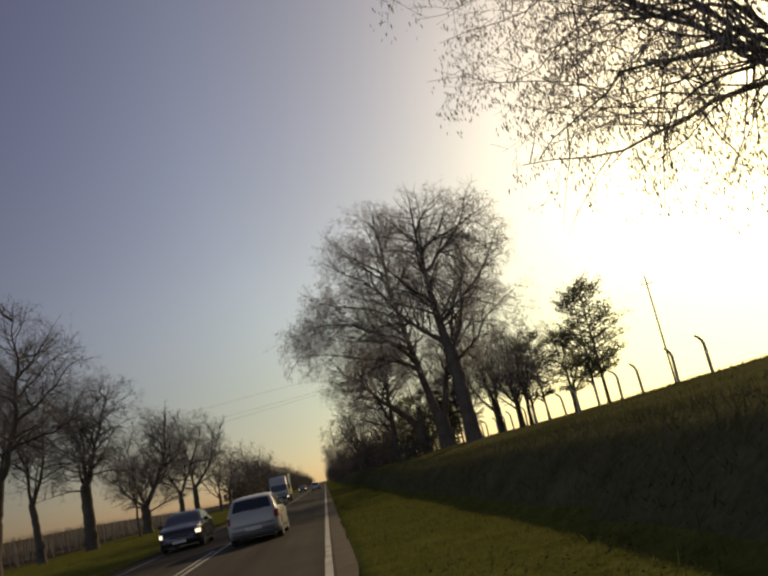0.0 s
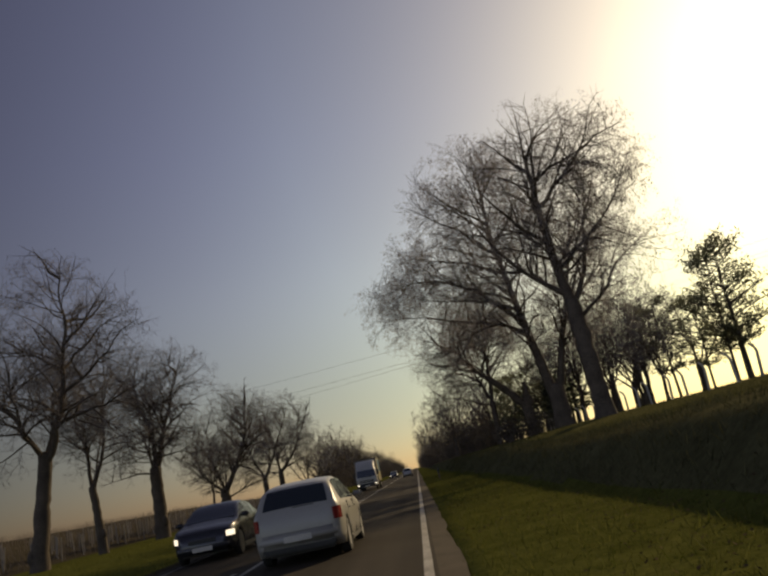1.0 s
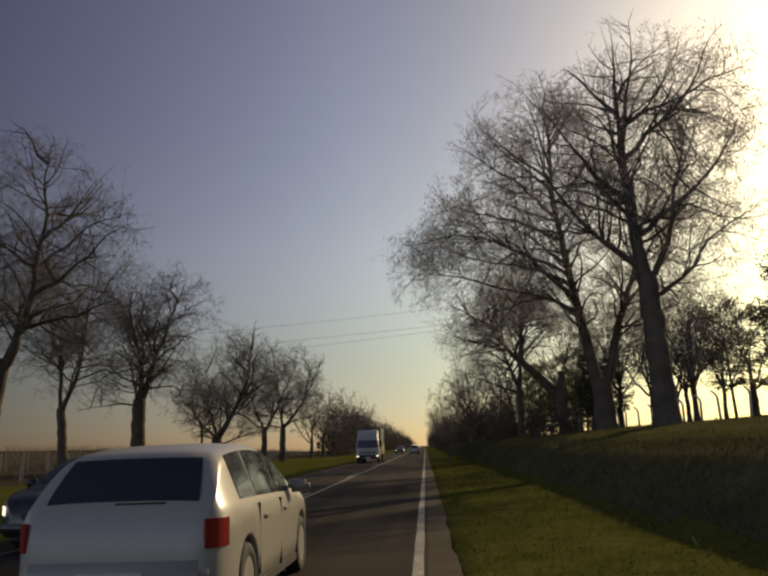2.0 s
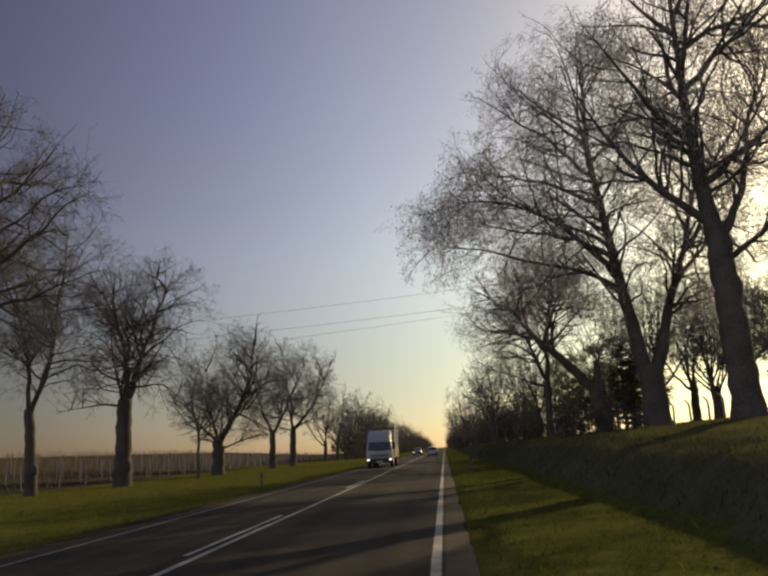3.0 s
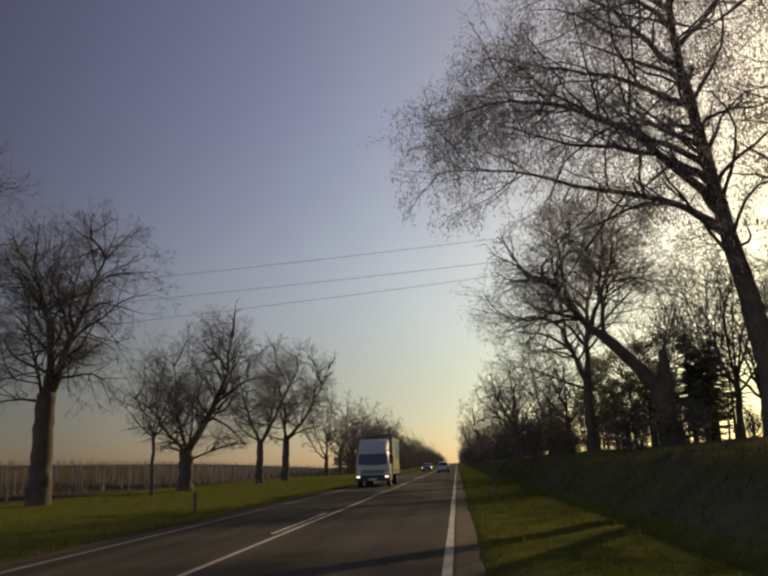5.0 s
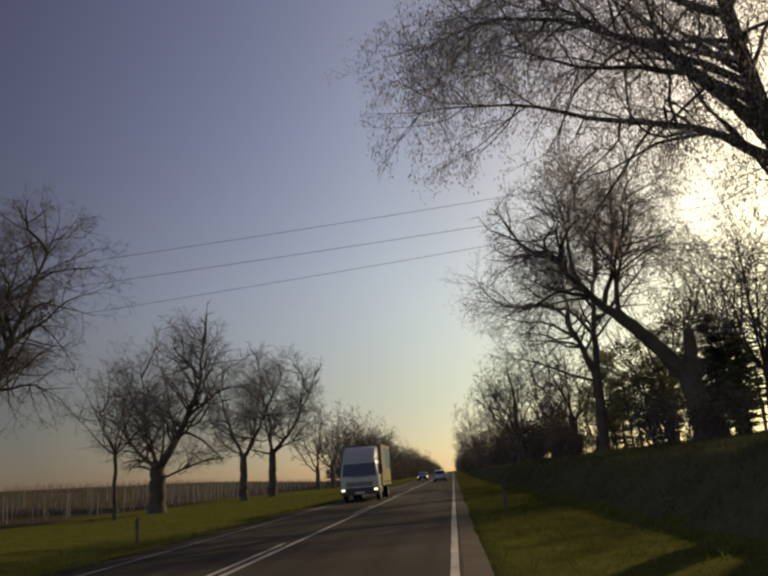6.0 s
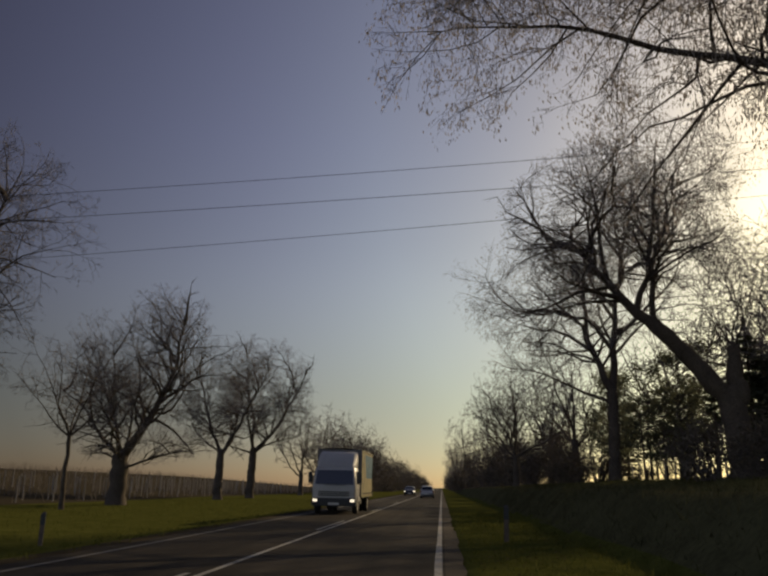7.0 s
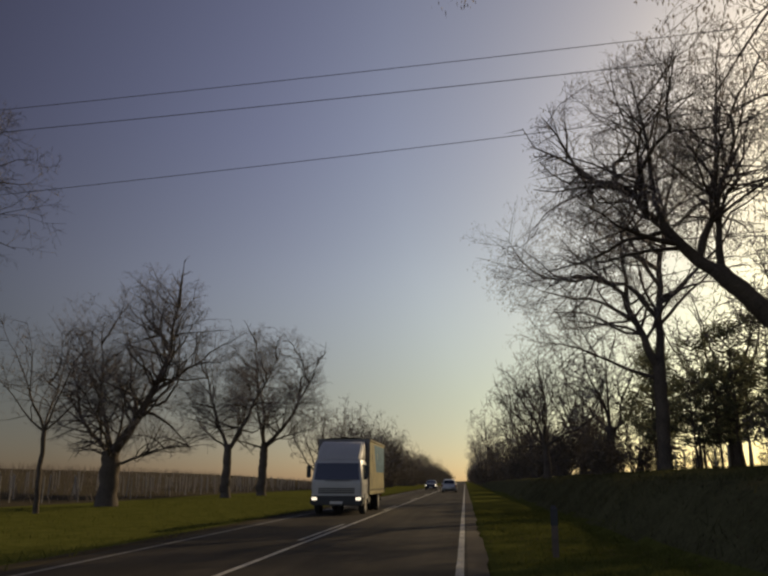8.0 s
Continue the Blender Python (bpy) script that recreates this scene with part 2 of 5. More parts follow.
def box_bm(x0, x1, y0, y1, z0, z1, bevel=0.0, bm=None):
    bm2 = bmesh.new()
    bmesh.ops.create_cube(bm2, size=1)
    for v in bm2.verts:
        v.co = Vector(((x0 + x1) / 2 + v.co.x * (x1 - x0), (y0 + y1) / 2 + v.co.y * (y1 - y0), (z0 + z1) / 2 + v.co.z * (z1 - z0)))
    if bevel:
        bmesh.ops.bevel(bm2, geom=bm2.edges[:], offset=bevel, segments=2, affect="EDGES")
    return bm2


def loft_bm(sections, close=False, caps=True):
    """A skin over equal-length rings of points."""
    bm = bmesh.new()
    rows = [[bm.verts.new(p) for p in s] for s in sections]
    n = len(rows[0])
    for a, b in zip(rows, rows[1:]):
        for i in range(n if close else n - 1):
            j = (i + 1) % n
            bm.faces.new((a[i], a[j], b[j], b[i]))
    if caps:
        bm.faces.new(rows[0])
        bm.faces.new(rows[-1][::-1])
    return bm


def lathe_bm(profile, axis_x=True, n=20):
    """profile of (r, x) turned round the x axis."""
    secs = []
    for r, x in profile:
        secs.append([(x, r * math.cos(2 * math.pi * i / n), r * math.sin(2 * math.pi * i / n)) for i in range(n)])
    return loft_bm(secs, close=True)


def tube(verts, faces, pts, radii, sides):
    """Adds a tapered tube along pts to the lists."""
    base = len(verts)
    k = len(pts)
    for i, p in enumerate(pts):
        d = (pts[min(i + 1, k - 1)] - pts[max(i - 1, 0)])
        if d.length_squared < 1e-9:
            d = Vector((0, 0, 1))
        d.normalize()
        a = d.cross(Vector((0.31, 0.87, 0.12)))
        if a.length_squared < 1e-4:
            a = d.cross(Vector((1, 0, 0)))
        a.normalize()
        b = d.cross(a)
        r = radii[i]
        for s in range(sides):
            t = 2 * math.pi * s / sides
            verts.append(p + a * (r * math.cos(t)) + b * (r * math.sin(t)))
    for i in range(k - 1):
        for s in range(sides):
            s2 = (s + 1) % sides
            faces.append((base + i * sides + s, base + i * sides + s2, base + (i + 1) * sides + s2, base + (i + 1) * sides + s))


def spike(verts, faces, pts, r):
    """A three-sided twig that tapers to a point."""
    d = (pts[-1] - pts[0]).normalized()
    a = d.cross(Vector((0.31, 0.87, 0.12))).normalized() * r
    b = d.cross(a)
    base, k = len(verts), len(pts) - 1
    for i, p in enumerate(pts[:-1]):
        f = 1 - 0.5 * i / k
        verts += [p + a * f, p + (b * 0.87 - a * 0.5) * f, p - (b * 0.87 + a * 0.5) * f]
        for s in range(3):
            u, v = base + 3 * i + s, base + 3 * i + (s + 1) % 3
            faces.append((u, v, base + 3 * k) if i == k - 1 else (u, v, v + 3, u + 3))
    verts.append(pts[-1])


# ---- the land ----
def smooth01(t):
    t = max(0.0, min(1.0, t))
    return t * t * (3 - 2 * t)


def land(x, y):
    """Height of the ground."""
    if x > -3.5:
        if x < 0.5:
            z = -0.05
        elif x < 3.3:
            z = -0.01 + 0.02 * (x - 0.5)
        else:
            foot = x - 3.5 - 0.3 * noise.noise((0.0, y * 0.11, 6.0))
            far = 1.746 + 0.053 * (min(x, 60) - 8.5) + 0.012 * max(0, min(x, 300) - 60)
            steep = 0.046 + 1.4 * smooth01(foot / 1.9) if x < 6.5 else (1.446 + 0.3 * (x - 6.5) / 2.0 if x < 8.5 else far)
            gentle = 0.046 + 1.02 * smooth01(foot / 1.6) + 0.1 * max(0, min(x, 16) - 5.2) if x < 16 else far + 0.055
            g = smooth01((58 - y) / 16)
            z = steep + (gentle - steep) * g
        if x > 3.3:
            f = smooth01((x - 3.3) / 3)
            z += f * (0.16 * noise.noise((x * 0.12, y * 0.05, 3.1)) + 0.05 * noise.noise((x * 0.7, y * 0.4, 1.0)))
            z += f * 0.25 * smooth01((45 - y) / 30)
            z *= 1 - 0.55 * smooth01((y - 130) / 250)
        if 0.5 < x < 3.3:
            z += 0.03 * noise.noise((x * 0.9, y * 0.35, 7.0))
        return z
    if x > -6.95:
        return -0.05
    if x > -10.8:
        return -0.02 - 0.43 * smooth01((-6.95 - x) / 3.85) + 0.03 * noise.noise((x * 0.8, y * 0.3, 2.0))
    if x > -28:
        return -0.45 - 0.05 * noise.noise((x * 0.2, y * 0.1, 5.0))
    rise = smooth01((-28 - x) / 62)
    g = 1 - 0.85 * smooth01((y - 290) / 200)
    drop = max(0.0, -x - 95) * 0.03
    return -0.45 + 3.8 * rise * g - min(drop, 8.0) + 0.1 * noise.noise((x * 0.05, y * 0.05, 5.0))


def build_ground():
    xs = [-2500, -900, -400, -220, -150, -120, -105, -98, -92, -86, -80, -72, -64, -56, -48, -40, -34, -30, -28, -26, -24, -21, -18, -15, -13, -11.5, -10.8, -10, -9, -8.2, -7.6, -7.2, -6.97, -6.94, -3.6, 0.47, 0.5]
    xs += [0.5 + 0.28 * i for i in range(1, 11)] + [3.3 + 0.2 * i for i in range(1, 14)] + [6.3, 6.8, 7.4, 8, 8.5, 9.2, 10, 11, 12, 13.5, 15, 16, 17, 19, 22, 26, 32, 40, 50, 60, 80, 120, 200, 300, 900, 2500]
    ys = [-600, -200, -80, -40] + [-30 + 1.5 * i for i in range(104)] + [127, 130, 135, 140, 150, 160, 175, 190, 210, 235, 260, 290, 330, 380, 440, 500, 600, 800, 1100, 1600, 2600]
    verts = [(x, y, land(x, y)) for y in ys for x in xs]
    n = len(xs)
    faces, idx = [], []
    for j in range(len(ys) - 1):
        for i in range(n - 1):
            faces.append((j * n + i, j * n + i + 1, (j + 1) * n + i + 1, (j + 1) * n + i))
            xm = (xs[i] + xs[i + 1]) / 2
            ym = (ys[j] + ys[j + 1]) / 2
            # 3 is the slope with shade in its colour, 1 the brighter bank top
            idx.append(2 if xm < -29 or -7.5 < xm < -6.95 else (1 if xm > 6.4 + 0.5 * noise.noise((2.0, ym * 0.2, 6.0)) else 3 if xm > 3.85 + 0.3 * noise.noise((0.0, ym * 0.11, 6.0)) else 0))
    ob = mesh_ob("ground", verts, faces, M_VERGE, smooth=True)
    ob.data.materials.append(M_BANK)
    ob.data.materials.append(M_FIELD)
    ob.data.materials.append(M_BANK_SHADE)
    ob.data.polygons.foreach_set("material_index", idx)
    tagged(ob, "grassy verges, shaded bank and brown winter field", "ground", kind="structure")


build_ground()

# road slab with a slightly cambered top and ragged edges
rv, rf = [], []
rxs = [-6.95, -6.4, -5, -3.5, -2, -0.6, 0.12, 0.48]
rys = [-120 + 1.2 * i for i in range(240)] + [170 + 12 * i for i in range(60)] + [900, 1200, 1600]
for y in rys:
    for k, x in enumerate(rxs):
        e = 0.1 * noise.noise((x, y * 0.9, 4.0)) + 0.05 * noise.noise((x, y * 0.23, 9.0)) if k in (0, len(rxs) - 1) else 0
        rv.append((x + e, y, -0.012 * abs((x + 3.3) / 3.6) ** 2))
for j in range(len(rys) - 1):
    for i in range(len(rxs) - 1):
        a = j * len(rxs) + i
        rf.append((a, a + 1, a + len(rxs) + 1, a + len(rxs)))
road = mesh_ob("road", rv, rf, M_ASPHALT)
road.data.materials.append(M_PATCH)
road.data.polygons.foreach_set("material_index", [1 if i % 7 == 6 else 0 for i in range(len(rf))])
sol = road.modifiers.new("thick", "SOLIDIFY")
sol.thickness, sol.offset = 0.16, -1
tagged(road, "worn dark grey two-lane asphalt country road", "road", kind="structure")


def stripe(name, x, w, spans, label, paint=M_PAINT):
    v, f = [], []
    for y0, y1 in spans:
        n = max(1, int((y1 - y0) / 1.5))
        for i in range(n + 1):
            y = y0 + (y1 - y0) * i / n
            for s in (-0.5, 0.5):
                v.append((x + s * w + 0.012 * noise.noise((s, y * 1.7, x)), y, -0.012 * abs((x + 3.3) / 3.6) ** 2 + 0.005))
            if i:
                b = len(v) - 4
                f.append((b, b + 1, b + 3, b + 2))
    ob = mesh_ob(name, v, f, paint)
    return tagged(ob, label, "road marking", kind="structure")


stripe("road_marking_right", 0.0, 0.13, [(-60, 900)], "worn solid white edge line on asphalt")
stripe("road_marking_left", -6.4, 0.12, [(-60, 900)], "faint worn white edge line on asphalt", M_PAINT_OLD)
stripe("road_marking_centre", -3.5, 0.11, [(-60, 900)], "solid white centre line on asphalt")
stripe("road_marking_dash", -3.74, 0.1, [(16.3 + 19.3 * i, 23.3 + 19.3 * i) for i in range(-3, 14)], "broken white line beside the centre line")


# ---- trees ----
def bend(d, rng, amount, up):
    v = d + Vector((rng.gauss(0, amount), rng.gauss(0, amount), rng.gauss(0, amount) + up))
    return v.normalized()


def side_dir(d, rng, lo, hi):
    a = d.cross(Vector((rng.gauss(0, 1), rng.gauss(0, 1), rng.gauss(0, 1))))
    if a.length_squared < 1e-4:
        a = Vector((1, 0, 0))
    a.normalize()
    return Matrix.Rotation(radians(rng.uniform(lo, hi)), 3, a) @ d


class Bare:
    """Grows a leafless tree inside rounded crowns: limbs into one mesh, twigs into another, hanging leaves into a third."""

    def __init__(self, seed, hulls, twig_r=0.0065, droop=0.0, density=1.0, leaves=0, maxdepth=4, sides=9, bold=1.0, crook=0.14):
        self.rng = random.Random(seed)
        self.wv, self.wf, self.tv, self.tf, self.lv, self.lf = [], [], [], [], [], []
        self.hulls, self.twig_r, self.droop, self.density, self.leaves, self.maxdepth, self.sides, self.bold, self.crook = hulls, twig_r, droop, density, leaves, maxdepth, sides, bold, crook

    def inside(self, p):
        for cx, cy, cz, rx, ry, rz in self.hulls:
            q = ((p.x - cx) / rx) ** 2 + ((p.y - cy) / ry) ** 2 + ((p.z - cz) / rz) ** 2
            if q < 1 + 0.22 * noise.noise((p.x * 0.45, p.y * 0.45, p.z * 0.45)):
                return True
        return False

    def leaf(self, p):
        r = self.rng
        for _ in range(self.leaves):
            q = p + Vector((r.gauss(0, 0.11), r.gauss(0, 0.11), r.gauss(-0.06, 0.1)))
            h, w = r.uniform(0.07, 0.17), r.uniform(0.008, 0.024)
            a = r.uniform(0, 6.28)
            s = Vector((math.cos(a) * w, math.sin(a) * w, 0))
            t = Vector((r.gauss(0, 0.03), r.gauss(0, 0.03), -h))
            b = len(self.lv)
            self.lv += [q, q + s + t * 0.4, q + t, q - s + t * 0.4]
            self.lf.append((b, b + 1, b + 2, b + 3))

    def branch(self, p, d, length, r, depth, up=0.05, wob=0.14):
        rng = self.rng
        last = depth >= self.maxdepth
        n = (1 if length < 0.95 else 2) if last else max(2, int(length / (1.0, 0.7, 0.5, 0.4)[min(depth, 3)]))
        lean = up if depth < 2 else up - self.droop * (0.5 if depth == 2 else 1.0)
        pts, rad, dirs = [p.copy()], [r], [d.copy()]
        for i in range(n):
            d = bend(d, rng, wob * (1.5 if depth < 2 else 1.4), lean)
            q = p + d * (length / n)
            if not self.inside(q):
                if i == 0 and depth > 2:
                    return
                if i:
                    break
            p = q
            pts.append(p.copy())
            rad.append(max(self.twig_r * 0.55, r * (1 - 0.75 * (i + 1) / n)))
            dirs.append(d.copy())
        k = len(pts) - 1
        rad = [max(self.twig_r * 0.55, r * (1 - 0.78 * i / k)) for i in range(k + 1)]
        if depth <= 1:
            tube(self.wv, self.wf, pts, rad, 5 if self.sides > 6 else 3)
        elif last:
            spike(self.tv, self.tf, pts, rad[0])
        elif depth == 3:
            spike(self.tv, self.tf, pts[:-1:2] + [pts[-1]], rad[0])
        else:
            tube(self.tv, self.tf, pts, rad, 3)
        if last:
            if self.leaves:
                self.leaf(pts[-1])
            return
        length *= (len(pts) - 1) / n
        n = len(pts) - 1
        spacing = (0.8, 0.5, 0.32, 0.18)[depth] / self.density
        count = max(1, int(length / spacing))
        for c in range(count):
            f = rng.uniform(0.1, 1.0)
            k = min(n - 1, int(f * n))
            q = pts[k].lerp(pts[k + 1], f * n - k)
            dd = side_dir(dirs[k + 1], rng, 30, 72)
            ln = min(length * rng.uniform(0.34, 0.6) * (1.15 - 0.45 * f), (9, 3.2, 1.7, 0.9)[depth])
            if ln < 0.16:
                continue
            self.branch(q, dd, ln, max(self.twig_r, min(rad[k] * 0.6, 0.007 * ln + 0.0045)), depth + 1, up, wob)

    def limb(self, p, az, tilt, tilt_end, length, r, kids=True, wob=9):
        """A main limb that curves crookedly from one tilt off the vertical to another. Returns its points."""
        rng = self.rng
        n = max(4, int(length / 0.8))
        pts, rad, dirs = [p.copy()], [r], []
        da = dt = 0.0
        for i in range(n):
            da, dt = da * 0.55 + rng.gauss(0, wob), dt * 0.55 + rng.gauss(0, wob)
            t = radians(tilt + (tilt_end - tilt) * i / n + dt)
            a = radians(az + da * 1.3)
            d = Vector((math.sin(t) * math.cos(a), math.sin(t) * math.sin(a), math.cos(t)))
            q = p + d * (length / n)
            if i > 3 and not self.inside(q):
                break
            p = q
            pts.append(p.copy())
            rad.append(r * (1 - 0.86 * ((i + 1) / n) ** 0.9))
            dirs.append(d)
        length *= (len(pts) - 1) / n
        n = len(pts) - 1
        rad = [max(0.012, r * (1 - 0.94 * (i / n) ** 0.75)) for i in range(n + 1)]
        tube(self.wv, self.wf, pts, rad, self.sides)
        if kids:
            count = max(2, int(length / 0.42 * self.density))
            for c in range(count):
                f = rng.uniform(0.15, 1.0)
                k = min(n - 1, int(f * n))
                q = pts[k].lerp(pts[k + 1], f * n - k)
                dd = side_dir(dirs[k], rng, 30, 75)
                ln = min(4.6, length * rng.uniform(0.28, 0.52) * (1.2 - 0.5 * f) + 0.6)
                self.branch(q, dd, ln, max(0.016, min(rad[k] * 0.5, self.bold * (0.008 * ln + 0.0026 * ln * ln))), 1, 0.02, self.crook)
        return pts

    def trunk(self, p, az, tilt, height, r0, r1, flare=1.3, knots=0.035):
        rng = self.rng
        n = max(6, int(height / 0.4))
        pts, rad = [], []
        t, a = radians(tilt), radians(az)
        d = Vector((math.sin(t) * math.cos(a), math.sin(t) * math.sin(a), math.cos(t)))
        for i in range(n + 1):
            f = i / n
            pts.append(p + d * (height * f) + Vector((rng.gauss(0, 0.03), rng.gauss(0, 0.03), 0)))
            rad.append((r0 + (r1 - r0) * f) * (1 + (flare - 1) * max(0, 1 - f * n / 2.5) ** 2) * (1 + rng.gauss(0, knots)))
        pts[0].z -= 0.3
        end = pts[-1].copy()
        for g, q in ((0.3, 0.9), (0.5, 0.62), (0.6, 0.2)):
            pts.append(end + d * (r1 * g))
            rad.append(r1 * q)
        tube(self.wv, self.wf, pts, rad, 16 if self.sides > 6 else 8)
        return end - d * (r1 * 0.6)

    def knot(self, p, r):
        """A swelling on the bark."""
        pts = [p + Vector((0, 0, (i - 3) / 3 * r * 1.6)) for i in range(7)]
        tube(self.wv, self.wf, pts, [r * max(0.05, 1 - ((i - 3) / 3.05) ** 2) ** 0.5 for i in range(7)], 9)

    def finish(self, m, label, group):
        root = empty("tree", m, label, "tree", group)
        mesh_ob("trunk", self.wv, self.wf, M_BARK, root, smooth=True)
        mesh_ob("crown", self.tv, self.tf, M_TWIG, root, "thin bare twigs")
        if self.lv:
            mesh_ob("leaves", self.lv, self.lf, M_SEED, root, "small dry hanging leaves")
        return root


def at_ground(x, y, turn=0, scale=1.0):
    return Matrix.Translation((x, y, land(x, y))) @ Matrix.Rotation(radians(turn), 4, "Z") @ Matrix.Scale(scale, 4)


O = Vector((0, 0, 0))
RIGHT_ROW, LEFT_ROW = "trees on the bank", "trees along the field"


def tree_single():
    b = Bare(11, [(0.6, 0, 12.0, 7.4, 6.8, 8.9)], droop=0.12, leaves=4, density=0.86)
    top = b.trunk(O, 175, 2.5, 7.0, 0.58, 0.46, 1.25)
    s = b.limb(top, 180, 9, -9, 13.0, 0.4, wob=2.5)
    b.limb(top, 15, 30, 14, 11, 0.2)
    b.limb(s[1], 182, 52, 12, 9.0, 0.2, wob=6)
    b.limb(s[3], 5, 58, 40, 9.5, 0.18)
    b.limb(s[5], 195, 50, 22, 8.5, 0.17)
    b.limb(s[7], 80, 45, 25, 7.5, 0.15)
    b.limb(s[8], 335, 52, 35, 9.0, 0.16)
    b.limb(s[9], 260, 45, 20, 7, 0.14)
    b.limb(s[10], 5, 58, 60, 8.5, 0.14)
    b.limb(s[11], 160, 40, 15, 7, 0.13)
    b.limb(s[12], 30, 40, 25, 7, 0.13)
    b.limb(top - Vector((0, 0, 1.2)), 350, 62, 50, 9, 0.15)
    return b.finish(at_ground(11.6, 54), "tall bare tree with a thick brown trunk on the grassy bank", RIGHT_ROW)


def tree_twin():
    b = Bare(23, [(-3.1, 0, 14.2, 8.0, 7, 10.0), (-9.2, 0, 11.2, 5.6, 4.4, 4.0), (2.5, 0, 13, 6, 6, 8)], droop=0.2, leaves=5, density=0.86)
    top = b.trunk(O, 0, 0, 3.0, 0.7, 0.6, 1.15)
    l = b.limb(top - Vector((0.2, 0, 0)), 180, 13, 0, 20.6, 0.44, wob=3.5)
    r = b.limb(top + Vector((0.2, 0, 0)), 5, 18, 8, 15.6, 0.36, wob=6)
    b.limb(l[7], 182, 40, 104, 12.5, 0.2, wob=6)
    b.limb(l[6], 178, 62, 100, 11.5, 0.16, wob=6)
    b.limb(l[8], 200, 50, 92, 9.0, 0.16)
    b.limb(l[12], 182, 55, 80, 8.5, 0.15)
    b.limb(l[10], 120, 50, 40, 7, 0.14)
    b.limb(l[14], 184, 52, 62, 8.5, 0.14)
    b.limb(l[17], 176, 48, 45, 7.5, 0.12)
    b.limb(l[9], 178, 58, 72, 9.5, 0.15)
    b.limb(l[14], 240, 45, 30, 7, 0.13)
    b.limb(l[16], 170, 40, 30, 7, 0.12)
    b.limb(l[15], 20, 40, 20, 7, 0.12)
    b.limb(l[18], 200, 35, 20, 6, 0.11)
    b.limb(r[7], 20, 50, 35, 8, 0.15)
    b.limb(r[9], 330, 45, 30, 8, 0.14)
    b.limb(r[10], 100, 40, 25, 7, 0.13)
    b.limb(r[6], 260, 50, 60, 6, 0.12)
    b.limb(r[13], 180, 35, 20, 6, 0.11)
    return b.finish(at_ground(11.5, 66.4), "huge bare tree with a forked trunk on the grassy bank", RIGHT_ROW)


def tree_oak():
    b = Bare(37, [(-1.8, 0, 11.9, 7.7, 7.0, 8.7)], leaves=1, density=0.92, bold=1.2)
    top = b.trunk(O, 60, 2, 5.2, 0.33, 0.3)
    l = b.limb(top, 180, 38, 48, 8.5, 0.24, wob=14)
    m = b.limb(top, 30, 12, 6, 13.5, 0.26, wob=12)
    b.limb(l[3], 170, 60, 70, 6, 0.13)
    b.limb(l[4], 200, 20, 40, 8, 0.13, wob=16)
    b.limb(l[6], 190, 30, 60, 7, 0.12, wob=16)
    b.limb(m[3], 185, 45, 60, 9, 0.15, wob=16)
    b.limb(m[5], 190, 55, 75, 7, 0.12, wob=16)
    b.limb(m[7], 178, 50, 70, 6, 0.1, wob=16)
    b.limb(m[4], 10, 50, 30, 8, 0.15)
    b.limb(m[6], 100, 45, 25, 7, 0.14)
    b.limb(m[8], 270, 45, 25, 7, 0.14)
    b.limb(m[10], 180, 38, 15, 6, 0.12)
    b.limb(top - Vector((0, 0, 0.6)), 182, 75, 85, 7, 0.12)
    return b.finish(at_ground(9.7, 95), "broad bare oak tree with crooked limbs on the bank", RIGHT_ROW)


def tree_leaning():
    b = Bare(41, [(-3.4, 0, 9.4, 6.1, 5.7, 5.5), (0.6, 2, 10, 4, 4, 6)], leaves=1, droop=0.06, density=1.1, bold=1.2)
    stem = b.trunk(O, 182, 6, 3.3, 0.55, 0.46)
    b.knot(stem + Vector((0.32, -0.1, 0.25)), 0.36)
    b.knot(stem + Vector((0.1, -0.25, -1.2)), 0.4)
    top = b.trunk(stem - Vector((0, 0, 0.1)), 184, 43, 4.3, 0.4, 0.28, 1.0)
    b.limb(stem, 20, 25, 35, 5.5, 0.13, wob=14)
    m = b.limb(top, 185, 36, 40, 9, 0.24, wob=14)
    b.limb(m[1], 20, 15, 8, 9, 0.15, wob=14)
    b.limb(m[2], 188, 72, 100, 7, 0.12, wob=16)
    b.limb(m[3], 190, 20, -10, 7, 0.12, wob=16)
    b.limb(m[5], 300, 45, 65, 6, 0.1, wob=16)
    b.limb(m[6], 90, 45, 60, 6, 0.1, wob=16)
    b.limb(m[7], 183, 30, 10, 5, 0.09, wob=16)
    b.limb(top, 10, 22, 30, 9, 0.14, wob=14)
    b.limb(top, 60, 40, 50, 7, 0.12, wob=14)
    b.limb(m[4], 255, 40, 80, 6, 0.1, wob=16)
    b.trunk(stem - Vector((-0.12, 0, 0.3)), 10, 3, 2.3, 0.38, 0.24, 1.0, 0.08)
    return b.finish(at_ground(11.6, 81), "bare tree with a thick trunk leaning over the bank", RIGHT_ROW)


